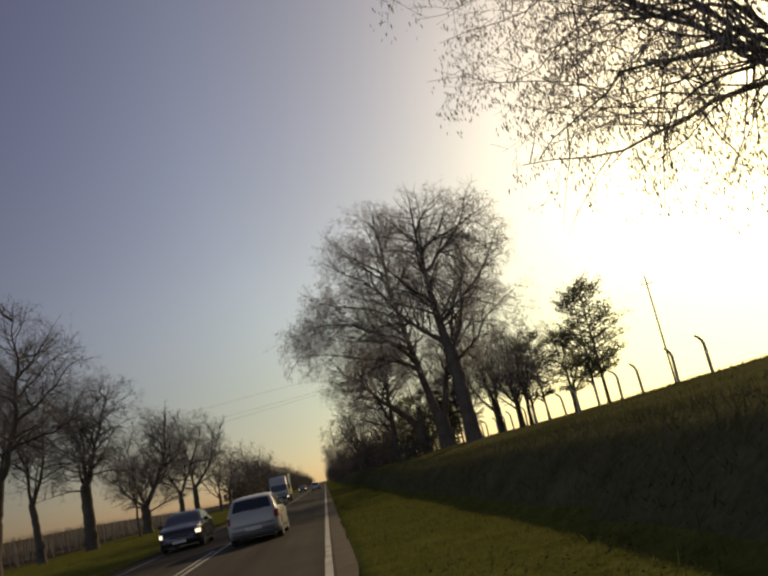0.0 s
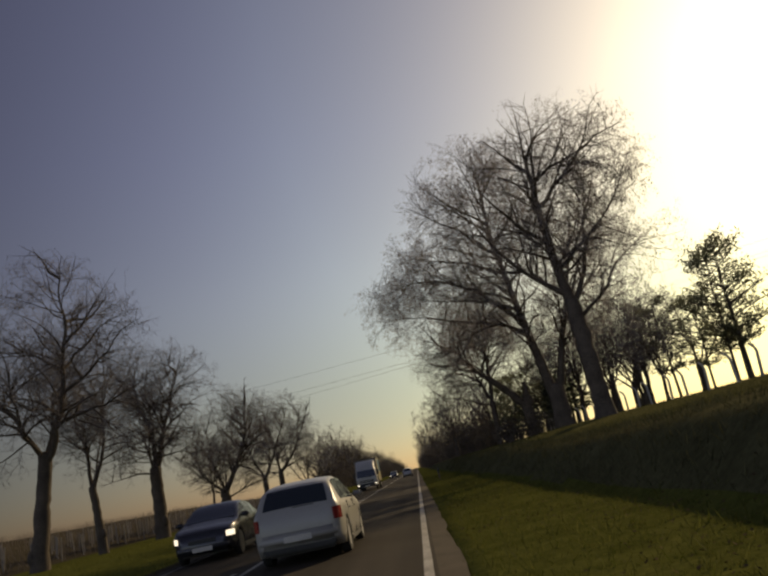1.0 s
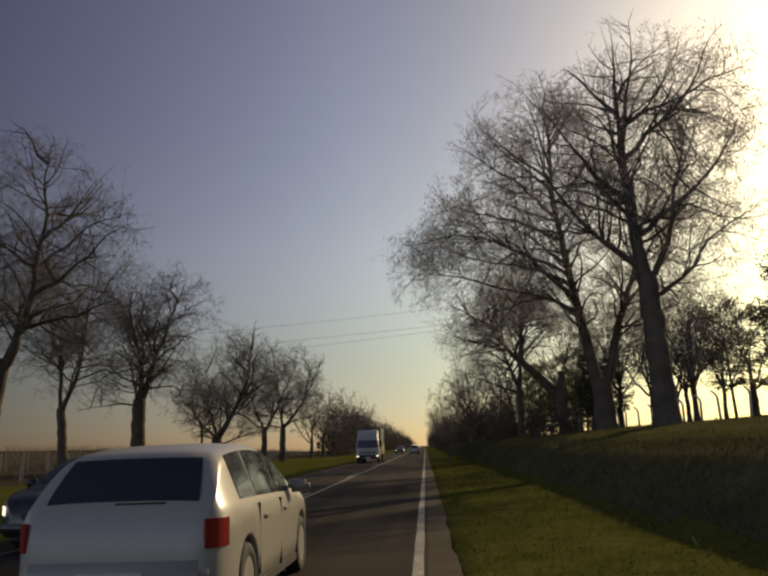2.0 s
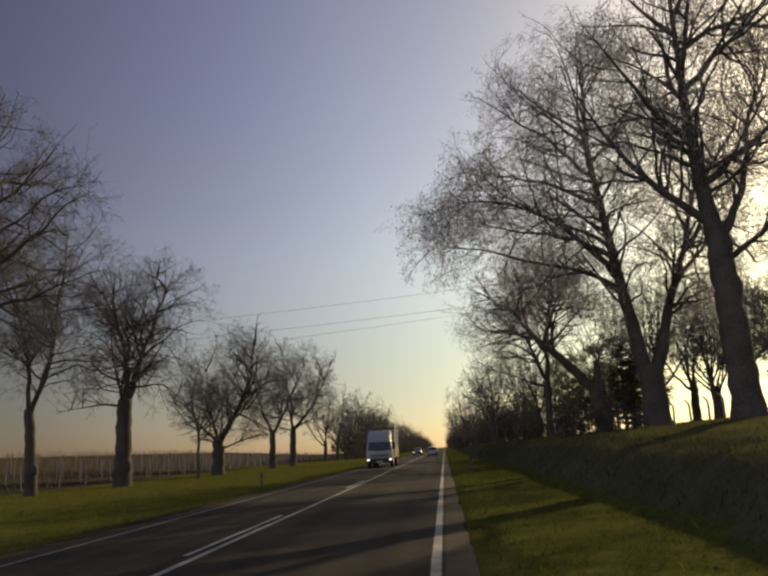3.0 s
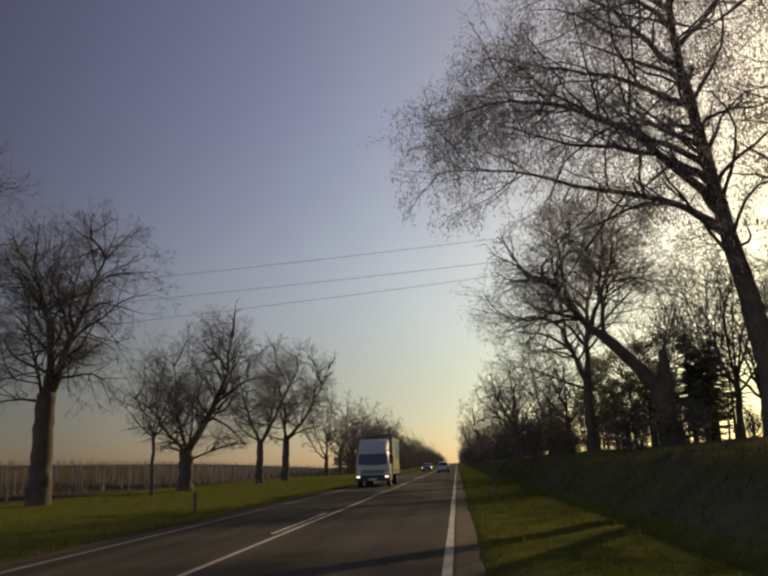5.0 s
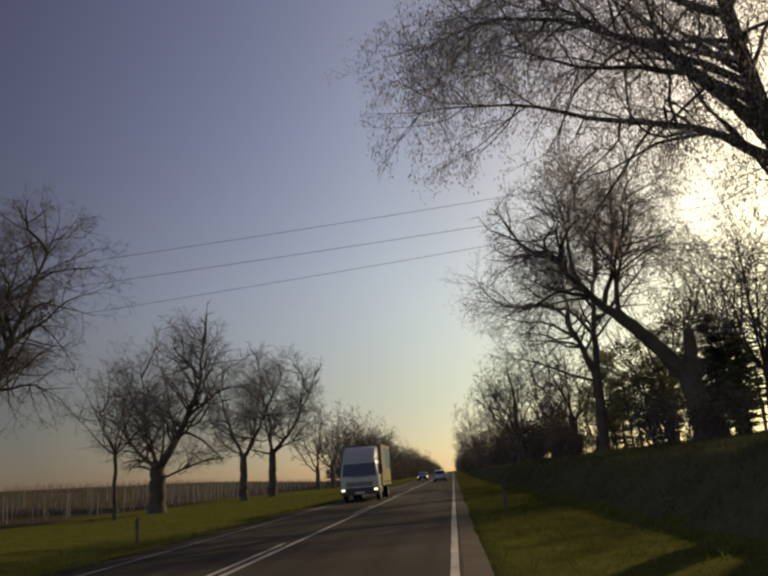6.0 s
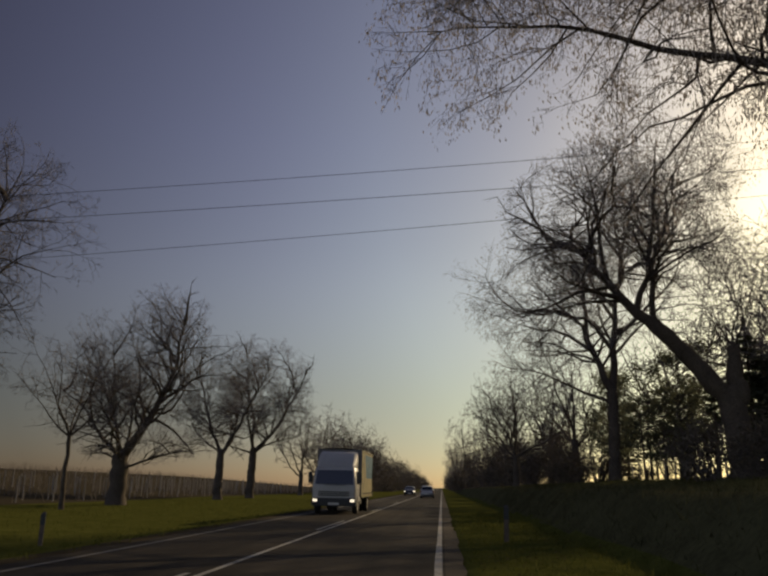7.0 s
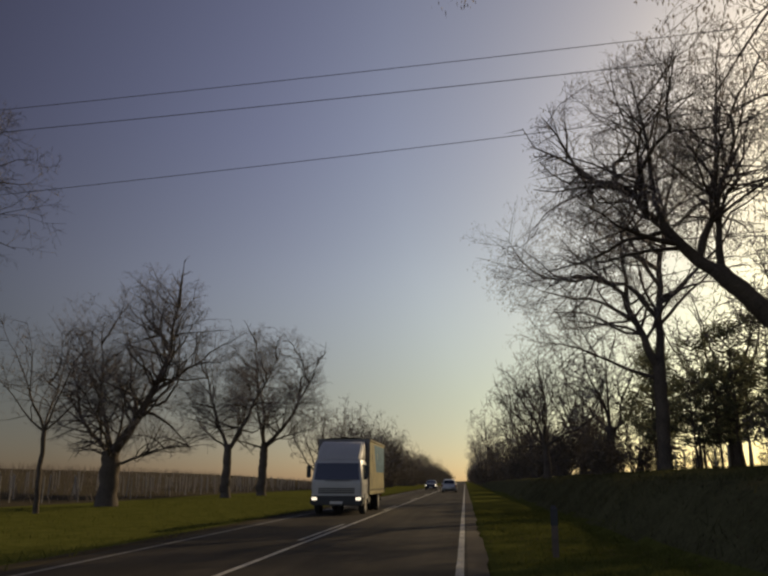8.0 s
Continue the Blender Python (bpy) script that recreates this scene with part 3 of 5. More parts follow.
def tree_overhang():
    b = Bare(43, [(-7.5, -2, 8.6, 5.0, 4.6, 4.3), (-4.5, -1, 6.6, 3.4, 3.4, 3.4), (-8.2, -2.3, 4.8, 2.6, 2.8, 2.6), (-5.6, -2.3, 3.6, 1.6, 2.0, 2.4)], leaves=5, droop=0.3, density=0.75)
    top = b.trunk(O, 185, 12, 5.6, 0.42, 0.34)
    for a, t0, t1, ln in ((190, 52, 88, 11), (205, 55, 82, 11), (172, 48, 75, 10), (220, 55, 95, 9), (200, 35, 60, 9), (183, 62, 112, 9), (205, 66, 118, 9), (196, 58, 150, 9.5), (206, 66, 160, 8)):
        b.limb(top, a, t0, t1, ln, 0.11)
    return b.finish(at_ground(15, 12.5), "tree with drooping leafy twigs overhanging the verge", RIGHT_ROW)


def tree_round():
    b = Bare(47, [(0, 0, 6.6, 4.4, 4.2, 3.9)], density=0.8, twig_r=0.012, bold=1.2)
    top = b.trunk(O, 90, 3, 2.6, 0.26, 0.22)
    for a, t0, t1, ln, r in ((185, 55, 60, 5.5, 0.11), (0, 45, 58, 6, 0.12), (170, 24, 30, 7, 0.13), (20, 14, 10, 7.5, 0.14), (260, 40, 40, 6, 0.11), (90, 40, 35, 6, 0.11), (350, 66, 78, 5, 0.09), (190, 70, 80, 5, 0.09)):
        b.limb(top - Vector((0, 0, b.rng.uniform(0, 0.3))), a, t0, t1, ln, r, wob=14)
    return b.finish(at_ground(5.9, 113), "round-crowned small bare tree on the bank beside the road", RIGHT_ROW)


def tree_weeping():
    """A pale slender tree with long hanging twigs."""
    b = Bare(49, [(0, 0, 7.6, 4.6, 4.6, 5.4)], density=0.62, twig_r=0.016, droop=0.34, leaves=1)
    top = b.trunk(O, 90, 2, 3.2, 0.2, 0.16)
    for k in range(9):
        b.limb(top - Vector((0, 0, b.rng.uniform(0, 0.8))), k * 40 + b.rng.uniform(-12, 12), b.rng.uniform(8, 40), b.rng.uniform(10, 60), b.rng.uniform(6.5, 9.5), 0.08, wob=8)
    return b.finish(at_ground(20.5, 84), "slender pale bare tree with hanging twigs behind the fence", RIGHT_ROW)


tree_single()
WEEPING = tree_weeping()
for wx, wy, wt, ws in ((25.5, 93, 70, 1.1), (22.6, 76, 160, 0.8), (29.5, 103, 250, 1.4), (19.5, 99, 310, 1.35), (23.8, 86, 20, 1.15), (18.6, 91, 200, 1.2)):
    copy_thing(WEEPING, at_ground(wx, wy, wt, ws))
tree_round()
tree_twin()
tree_oak()
tree_leaning()
tree_overhang()


def tree_left(seed, x, y, hull, spec, fork, r0, lean_az, lean, label, density=0.9, more=()):
    """An old roadside tree: its main limbs, each with side limbs, and further limbs (from which, at which point) that give it its outline."""
    b = Bare(seed, [hull], density=density, twig_r=0.0095, bold=1.35, crook=0.16)
    top = b.trunk(O, lean_az, lean, fork, r0 * 0.82, r0 * 0.64, 1.2)
    if fork > 4:
        b.knot(Vector((r0 * 0.42, -r0 * 0.25, 1.6)), r0 * 0.5)
        b.knot(Vector((-r0 * 0.35, -r0 * 0.3, 0.9)), r0 * 0.52)
    mains = []
    for a, t0, t1, ln, r, kids in spec:
        pts = b.limb(top - Vector((0, 0, b.rng.uniform(0, 0.4))), a, t0, t1, ln, r)
        for kk in range(kids):
            q = pts[min(len(pts) - 2, 2 + int((len(pts) - 3) * (kk + 0.5) / kids))]
            b.limb(q, b.rng.uniform(0, 360), b.rng.uniform(40, 75), b.rng.uniform(30, 80), ln * b.rng.uniform(0.38, 0.56), r * 0.42, wob=15)
        mains.append(pts)
    for which, at, a, t0, t1, ln, r in more:
        b.limb(mains[which][min(at, len(mains[which]) - 2)], a, t0, t1, ln, r, wob=12)
    return b.finish(at_ground(x, y), label, LEFT_ROW)


L_OLD = "old bare tree with a gnarled brown trunk on grass"
tree_left(51, -25.8, 61, (1.4, 0, 13.0, 9.4, 8, 8.8), [(350, 22, 18, 15, 0.3, 4), (185, 36, 24, 12, 0.22, 4), (70, 38, 20, 11, 0.17, 3), (265, 40, 22, 11, 0.17, 3)], 7.6, 0.7, 10, 8, L_OLD, 0.92, ((0, 3, 5, 60, 72, 8.0, 0.16), (0, 6, 355, 52, 48, 7.5, 0.15), (0, 8, 175, 40, 20, 6.5, 0.13), (1, 5, 180, 60, 75, 6.0, 0.13), (0, 10, 20, 40, 30, 6.0, 0.12)))
tree_left(52, -26.2, 73, (0.4, 0, 12.0, 7.0, 6.6, 7.8), [(5, 20, 8, 15, 0.2, 5), (178, 24, 8, 14, 0.19, 5), (90, 35, 15, 9, 0.13, 2)], 5.4, 0.48, 160, 5, "slender bare tree with a forked trunk on grass")
tree_left(53, -25.0, 84.5, (0.9, 0, 11.4, 8.4, 7.6, 7.9), [(5, 36, 16, 11.5, 0.33, 4), (175, 2, 20, 11.5, 0.34, 4), (90, 35, 15, 9, 0.15, 3), (270, 40, 20, 8, 0.14, 3), (186, 76, 86, 6, 0.12, 3)], 6.6, 0.84, 90, 1, L_OLD, 0.95, ((0, 4, 2, 58, 76, 6.5, 0.15), (0, 5, 170, 25, 5, 7.0, 0.16), (1, 4, 180, 55, 70, 5.0, 0.13), (1, 6, 10, 30, 10, 6.0, 0.12), (0, 7, 350, 45, 60, 5.0, 0.11), (0, 2, 350, 75, 95, 5.5, 0.1)))
tree_left(54, -24.5, 109, (1.4, 0, 9.6, 7.9, 7, 7.6), [(0, 36, 0, 13.5, 0.42, 4), (178, 6, 14, 10, 0.22, 4), (178, 30, 58, 8.5, 0.24, 4), (80, 30, 10, 9, 0.16, 3), (270, 40, 25, 8, 0.15, 3), (2, 72, 90, 8.5, 0.13, 3), (184, 76, 96, 6.5, 0.12, 2)], 3.6, 0.9, 90, 1, "broad bare tree forking low above a short thick trunk", 0.95, ((0, 6, 2, 62, 74, 6.5, 0.19), (0, 9, 178, 32, 8, 5.0, 0.12), (0, 8, 10, 40, 30, 5.5, 0.13), (1, 5, 190, 30, 10, 6.0, 0.12), (2, 5, 175, 10, -5, 6.5, 0.13), (0, 4, 175, 25, 5, 7.5, 0.14)))
tree_left(55, -24.4, 136, (0.2, 0, 11.0, 7.0, 6.6, 7.2), [(10, 30, 16, 14, 0.26, 4), (170, 26, 12, 12, 0.22, 4), (80, 30, 10, 10, 0.18, 2), (200, 55, 60, 7, 0.13, 2)], 5.2, 0.62, 0, 1, L_OLD, 0.96)
tree_left(56, -24.0, 149, (0.6, 0, 12.6, 7.8, 7.2, 8.3), [(0, 30, 18, 16, 0.3, 5), (165, 18, 6, 15, 0.26, 4), (270, 35, 15, 12, 0.2, 3), (5, 58, 60, 9, 0.15, 2), (184, 60, 65, 8, 0.14, 2)], 6.0, 0.7, 20, 2, L_OLD, 0.88)
# the young tree between the old ones
yb = Bare(57, [(0, 0, 8.4, 4.4, 4.2, 4.6)], density=0.75, twig_r=0.01)
ytop = yb.trunk(O, 90, 1, 4.4, 0.15, 0.12, 1.2)
for a, t0, t1, ln in ((0, 20, 12, 8), (180, 24, 14, 7.5), (90, 30, 14, 7), (270, 34, 15, 6.5), (20, 50, 38, 5.5), (200, 52, 40, 5.5)):
    yb.limb(ytop, a, t0, t1, ln, 0.065)
yb.finish(at_ground(-22.9, 97), "young slender bare tree on the grass verge", LEFT_ROW)


def far_tree(seed, h, spread):
    """A lighter tree for the far rows."""
    b = Bare(seed, [(0, 0, h * 0.58, h * 0.36, h * 0.36, h * 0.43)], density=0.47, twig_r=0.035, maxdepth=3, sides=5)
    top = b.trunk(O, 0, 0, h * 0.24, 0.45, 0.36)
    for k in range(6):
        b.limb(top - Vector((0, 0, b.rng.uniform(0, 1.0))), k * 60 + b.rng.uniform(-20, 20), b.rng.uniform(18, spread), b.rng.uniform(8, 28), h * b.rng.uniform(0.55, 0.74), 0.17)
    return b


FAR = []
for s, h, sp in ((71, 17, 48), (72, 19, 42), (73, 15, 54)):
    FAR.append(far_tree(s, h, sp).finish(at_ground(-24 + (s - 72), 191 + (s - 71) * 12), "bare tree in a distant roadside row", LEFT_ROW))
frng = random.Random(5)
y = 232.0
while y < 1500:
    copy_thing(FAR[int(y) % 3], at_ground(-23 + frng.uniform(-3.5, 2.5), y, frng.uniform(0, 360), frng.uniform(0.8, 1.1)))
    y += (11 + 0.075 * (y - 232)) * frng.uniform(0.8, 1.2)
y = 120.0
while y < 1300:
    near = smooth01((y - 150) / 90)
    ob = copy_thing(FAR[int(y) % 3], at_ground(10.5 - 4.5 * near + frng.uniform(-1, 3.5), y, frng.uniform(0, 360), frng.uniform(0.7, 1.05)))
    ob["group"] = RIGHT_ROW
    y += (14 + 0.09 * (y - 120)) * frng.uniform(0.8, 1.2)
for k, (x, y, sc) in enumerate(((26, 106, 1.0), (18, 110, 0.85), (31, 114, 1.0), (38, 108, 0.95))):
    ob = copy_thing(FAR[k % 3], at_ground(x, y, 50 * k, sc))
    tagged(ob, "bare tree standing behind the fence on the hill", group=RIGHT_ROW)


# ---- shrubs and conifers ----
def leaf_cloud(rng, n, rx, rz, z0, size, verts, faces, clumps=14, slim=0.26):
    cs = []
    for _ in range(clumps):
        a, rr = rng.uniform(0, 6.28), rx * math.sqrt(rng.random()) * 0.85
        cs.append((rr * math.cos(a), rr * math.sin(a), z0 + rz * (rng.random() ** 0.8) * (1.1 - 0.6 * rr / rx), rng.uniform(0.25, 0.5) * rx))
    for _ in range(n):
        cx, cy, cz, cr = cs[rng.randrange(clumps)]
        d = Vector((rng.gauss(0, 1), rng.gauss(0, 1), rng.gauss(0, 0.9))).normalized() * cr * rng.random() ** 0.4
        p = Vector((cx, cy, cz)) + d
        p.z = max(0.02, p.z)
        u = Vector((rng.gauss(0, 1), rng.gauss(0, 1), rng.gauss(0, 1))).normalized() * size * rng.uniform(0.5, 1.3)
        w = u.cross(Vector((rng.gauss(0, 1), rng.gauss(0, 1), rng.gauss(0, 1)))).normalized() * size * slim
        b = len(verts)
        verts += [p - u, p + w, p + u, p - w]
        faces.append((b, b + 1, b + 2, b + 3))


def shrub(seed, r, h, n, m, label, material=M_SHRUB):
    rng = random.Random(seed)
    root = empty("shrub", m, label, "shrub", "shrubs on the bank")
    v, f = [], []
    for _ in range(16):
        a, t = rng.uniform(0, 6.28), rng.uniform(5, 50)
        d = Vector((math.sin(radians(t)) * math.cos(a), math.sin(radians(t)) * math.sin(a), math.cos(radians(t))))
        p, pts = Vector((rng.gauss(0, 0.2), rng.gauss(0, 0.2), -0.1)), []
        for i in range(6):
            pts.append(p.copy())
            d = bend(d, rng, 0.15, 0.03)
            p = p + d * h * 0.2
        tube(v, f, pts, [0.05 * (1 - i / 7) for i in range(6)], 4)
    tagged(mesh_ob("brushwood", v, f, M_VINE, root), kind="stuff")
    v, f = [], []
    leaf_cloud(rng, int(n * 0.75), r, h, 0.3, 0.34, v, f, 20, 0.05)
    leaf_cloud(rng, int(n * 0.6), r * 0.95, h * 0.9, 0.2, 0.17, v, f, 14, 0.3)
    mesh_ob("foliage", v, f, material, root)
    return root


SHRUBS = [
    shrub(81, 2.3, 3.0, 1100, at_ground(11.0, 77, 0, 0.7), "dense dark leafless shrub on the shaded bank"),
    shrub(82, 2.0, 2.6, 1100, at_ground(10.6, 116), "dense dark leafless shrub on the shaded bank"),
    shrub(83, 2.8, 4.4, 1350, at_ground(11.2, 122), "tall dense brown shrub under the trees"),
]
srng = random.Random(9)
y, k = 70.0, 0
while y < 900:
    near = smooth01((y - 140) / 100)
    x = 10.5 - 3.6 * near + srng.uniform(-2.0, 5.0 - 2 * near)
    turn, sc = srng.uniform(0, 360), (srng.uniform(0.85, 1.35) + 0.3 * near) * (0.6 + 0.5 * smooth01((y - 80) / 30))
    if y > 114 or x < 8.8 or y < 78:          # the pines' trunks stand clear of brushwood
        copy_thing(SHRUBS[k % 3], at_ground(x, y, turn, sc))
    y += (5 + 0.022 * (y - 70)) * srng.uniform(0.7, 1.3)
    k += 1
for x, y, sc in ((9.6, 111, 0.9), (14, 121, 1.3), (11.5, 127, 1.4), (13, 137, 1.6), (11, 146, 1.5), (12, 158, 1.7), (10.5, 170, 1.6), (11, 184, 1.7), (9.5, 200, 1.6), (14.6, 108, 0.45), (17.4, 113, 0.5), (16.6, 101, 0.36)):
    copy_thing(SHRUBS[k % 3], at_ground(x, y, srng.uniform(0, 360), sc))
    k += 1
y = 214.0
while y < 1100:
    ob = copy_thing(SHRUBS[k % 3], at_ground(-21.5 + srng.uniform(-4, 2), y, srng.uniform(0, 360), srng.uniform(2.2, 3.2)))
    tagged(ob, "dense brown thicket in the distant roadside row", group="thicket along the field")
    y += (11 + 0.035 * (y - 214)) * srng.uniform(0.8, 1.2)
    k += 1


def spruce(seed, h, r, m, label, bare=0.5):
    rng = random.Random(seed)
    root = empty("spruce", m, label, "conifer", "conifers on the bank")
    v, f = [], []
    tube(v, f, [Vector((0, 0, -0.2)), Vector((0, 0, h * 0.5)), Vector((0, 0, h))], [0.14, 0.09, 0.02], 8)
    mesh_ob("trunk", v, f, M_BARK, root)
    v, f = [], []
    z = bare
    while z < h - 0.15:
        rad = r * (1 - (z - bare + 0.5) / (h - bare + 0.5)) ** 0.7 * min(1, 0.55 + (z - bare) * 0.5) + 0.08
        for k in range(5):
            a = rng.uniform(0, 6.28)
            ln = rad * rng.uniform(0.5, 1.2)
            zb = z + rng.gauss(0, 0.22)
            for q in range(7):
                s = (q + 1) / 7
                p = Vector((math.cos(a) * ln * s, math.sin(a) * ln * s, zb - 0.28 * ln * s + 0.18 * ln * s * s))
                for sd in (-1, 1):
                    u = Vector((math.cos(a + sd * 0.9), math.sin(a + sd * 0.9), -0.25)) * (0.3 + 0.16 * rng.random())
                    w = Vector((-math.sin(a), math.cos(a), rng.gauss(0, 0.3))) * 0.1
                    b = len(v)
                    v += [p, p + u * 0.6 + w, p + u, p + u * 0.6 - w]
                    f.append((b, b + 1, b + 2, b + 3))
        z += 0.2
    mesh_ob("crown", v, f, M_NEEDLE, root)
    return root


SPR = spruce(91, 5.4, 1.5, at_ground(15.5, 88), "small dark green spruce on the bank")
for x, y, s in ((14.6, 84, 0.9), (17.5, 97, 1.0), (18, 128, 1.3)):
    copy_thing(SPR, at_ground(x, y, x * 37, s))


SLIM = "slim dark conifer with a bare lower trunk on the bank"
STAND = [spruce(93, 7.0, 1.25, at_ground(14.9, 88.5), SLIM, 1.7), spruce(94, 6.2, 1.5, at_ground(16.4, 90.5), SLIM, 1.9)]
for k, (x, y, sc) in enumerate(((17.8, 93, 1.0), (19.6, 95, 0.9), (16.2, 97.5, 0.85), (18.6, 100.5, 1.0))):
    copy_thing(STAND[k % 2], at_ground(x, y, k * 67, sc))


def pine(seed, h, m, label):
    rng = random.Random(seed)
    root = empty("pine", m, label, "conifer", "pines behind the fence")
    v, f = [], []
    lean = rng.uniform(-0.06, 0.06)
    tube(v, f, [Vector((lean * z, 0.02 * z * math.sin(z), z)) for z in np.linspace(-0.2, h * 0.95, 9)], list(np.linspace(0.15, 0.025, 9)), 8)
    nv, nf = [], []
    for k in range(36):
        z = h * rng.uniform(0.22, 0.97)
        a = rng.uniform(0, 6.28)
        ln = (1 - abs(z / h - 0.55) * 1.5) * h * 0.3 * rng.uniform(0.6, 1.1) + 0.3
        pts = [Vector((lean * z, 0, z)) + Vector((math.cos(a) * ln * s, math.sin(a) * ln * s, (0.1 + 0.5 * z / h) * ln * s)) for s in (0, 0.35, 0.7, 1.0)]
        tube(v, f, pts, [0.06, 0.045, 0.03, 0.015], 5)
        for q in range(6):
            c = pts[3].lerp(pts[1], q / 6) + Vector((rng.gauss(0, 0.22), rng.gauss(0, 0.22), rng.gauss(0.1, 0.12)))
            for _ in range(13):
                d = Vector((rng.gauss(0, 1), rng.gauss(0, 1), rng.gauss(0.2, 0.8))).normalized()
                p = c + d * rng.uniform(0.05, 0.6)
                u = d * rng.uniform(0.1, 0.22)
                w = d.cross(Vector((rng.gauss(0, 1), rng.gauss(0, 1), rng.gauss(0, 1)))).normalized() * 0.055
                b = len(nv)
                nv += [p - u, p + w, p + u, p - w]
                nf.append((b, b + 1, b + 2, b + 3))
    mesh_ob("trunk", v, f, M_BARK, root)
    mesh_ob("crown", nv, nf, M_NEEDLE, root)
    return root


PINES = [pine(101, 11.5, at_ground(34.0, 88, 0, 1.18), "dark green pine tree behind the fence"), pine(102, 10.0, at_ground(26.8, 85), "dark green pine tree behind the fence")]
for k, (x, y, s) in enumerate(((36.4, 91, 1.1), (32.2, 90, 1.0), (35.0, 87, 1.08))):
    copy_thing(PINES[k % 2], at_ground(x, y, k * 77, s))


for k, (x, y, s) in enumerate(((19, 106, 0.7), (16.5, 112, 0.62), (15.5, 120, 0.66), (20, 118, 0.75), (14.5, 106, 0.58), (22.5, 108, 0.72), (13, 111, 0.6), (12.6, 100, 0.52), (15.8, 103, 0.6), (17.6, 110, 0.66), (14.2, 115, 0.62), (17.2, 105.5, 0.62), (11.8, 105, 0.5), (14.2, 101, 0.5), (18.4, 112.5, 0.7))):
    ob = copy_thing(PINES[k % 2], at_ground(x, y, k * 53, s))
    tagged(ob, "dark pine with a bare lower trunk on the wooded bank", group="pines on the wooded bank")


# ---- fence, poles, wires, posts ----
fence = empty("fence", Matrix.Translation((16, 20, land(16, 20))), "row of bent concrete fence posts on the bank crest", "fence")
pv, pf = [], []
tube(pv, pf, [Vector((0, 0, -0.3)), Vector((0, 0, 0.7)), Vector((0, 0, 1.15)), Vector((-0.05, 0, 1.32)), Vector((-0.16, 0, 1.46)), Vector((-0.3, 0, 1.56))], [0.075, 0.07, 0.065, 0.06, 0.055, 0.045], 6)
pme = None
for k in range(36):
    y = 26.0 + 3.3 * k
    if pme is None:
        ob = mesh_ob("post", pv, pf, M_CONCRETE, fence)
        pme = ob.data
    else:
        ob = new("post", pme)
        ob.parent = fence
    x = 16 + 0.15 * math.sin(k * 2.3)
    ob.location = (x - 16, y - 20, land(x, y) - land(16, 20))
    ob.rotation_euler = (radians(2.5 * math.sin(k * 1.7)), radians(3 * math.sin(k * 2.9)), radians(8 * math.sin(k)))


def utility_pole(x, y, h, arms, label):
    root = empty("utility_pole", at_ground(x, y), label, "utility pole", "utility poles")
    v, f = [], []
    tube(v, f, [Vector((0, 0, -0.5)), Vector((0, 0, h * 0.5)), Vector((0, 0, h))], [0.16, 0.13, 0.1], 10)
    mesh_ob("pole", v, f, M_WOODPOLE, root, smooth=True)
    for z, w in arms:
        part("crossarm", box_bm(-w, w, -0.06, 0.06, z - 0.06, z + 0.06, 0.01), M_WOODPOLE, root)
        for s in (-1, 1):
            bm = lathe_bm([(0.02, -0.12), (0.06, -0.1), (0.045, -0.03), (0.06, 0.0), (0.04, 0.06), (0.02, 0.1)], n=10)
            bmesh.ops.transform(bm, matrix=Matrix.Translation((s * w * 0.9, 0, z + 0.16)) @ Matrix.Rotation(radians(-90), 4, "Y"), verts=bm.verts[:])
            part("insulator", bm, M_WHITEPOST, root)
    return root


utility_pole(54.6, 110, 17.4, [(16.0, 0.95)], "tall wooden utility pole with a crossarm on the hill")
utility_pole(-46, 74, 9.2, [(8.3, 0.8)], "wooden utility pole with a crossarm in the field")
for k, (yw, za, zb) in enumerate(((74.0, 13.6, 6.84), (71.0, 12.8, 7.77), (72.5, 14.4, 9.05))):
    v, f, pts = [], [], []
    for i in range(49):
        t = i / 48
        pts.append(Vector((36.2 - 82.2 * t, yw, za + (zb - za) * t - 4.0 * t * (1 - t))))
    tube(v, f, pts, [0.0085] * 49, 5)
    tagged(mesh_ob("power_line", v, f, M_WIRE), "thin dark overhead wire spanning the road", "wire", "overhead wires")


def marker_post(x, y, label):
    root = empty("marker_post", at_ground(x, y), label, "roadside post", "roadside marker posts")
    bm = loft_bm([[(-0.06, -0.05, z), (0.06, -0.05, z), (0.03, 0.05, z), (-0.03, 0.05, z)] for z in (-0.1, 0.55)], close=True)
    part("shaft", bm, M_POST, root)
    bm = loft_bm([[(-0.064, -0.054, 0.55), (0.064, -0.054, 0.55), (0.034, 0.054, 0.55), (-0.034, 0.054, 0.55)], [(-0.064, -0.054, 0.84), (0.064, -0.054, 0.84), (0.034, 0.054, 0.9), (-0.034, 0.054, 0.9)]], close=True)
    part("band", bm, M_BLACK, root, "black top band")
    return root


marker_post(1.7, 70.7, "slim weathered roadside marker post with black top")
marker_post(-10.95, 71.5, "slim weathered roadside marker post with black top")

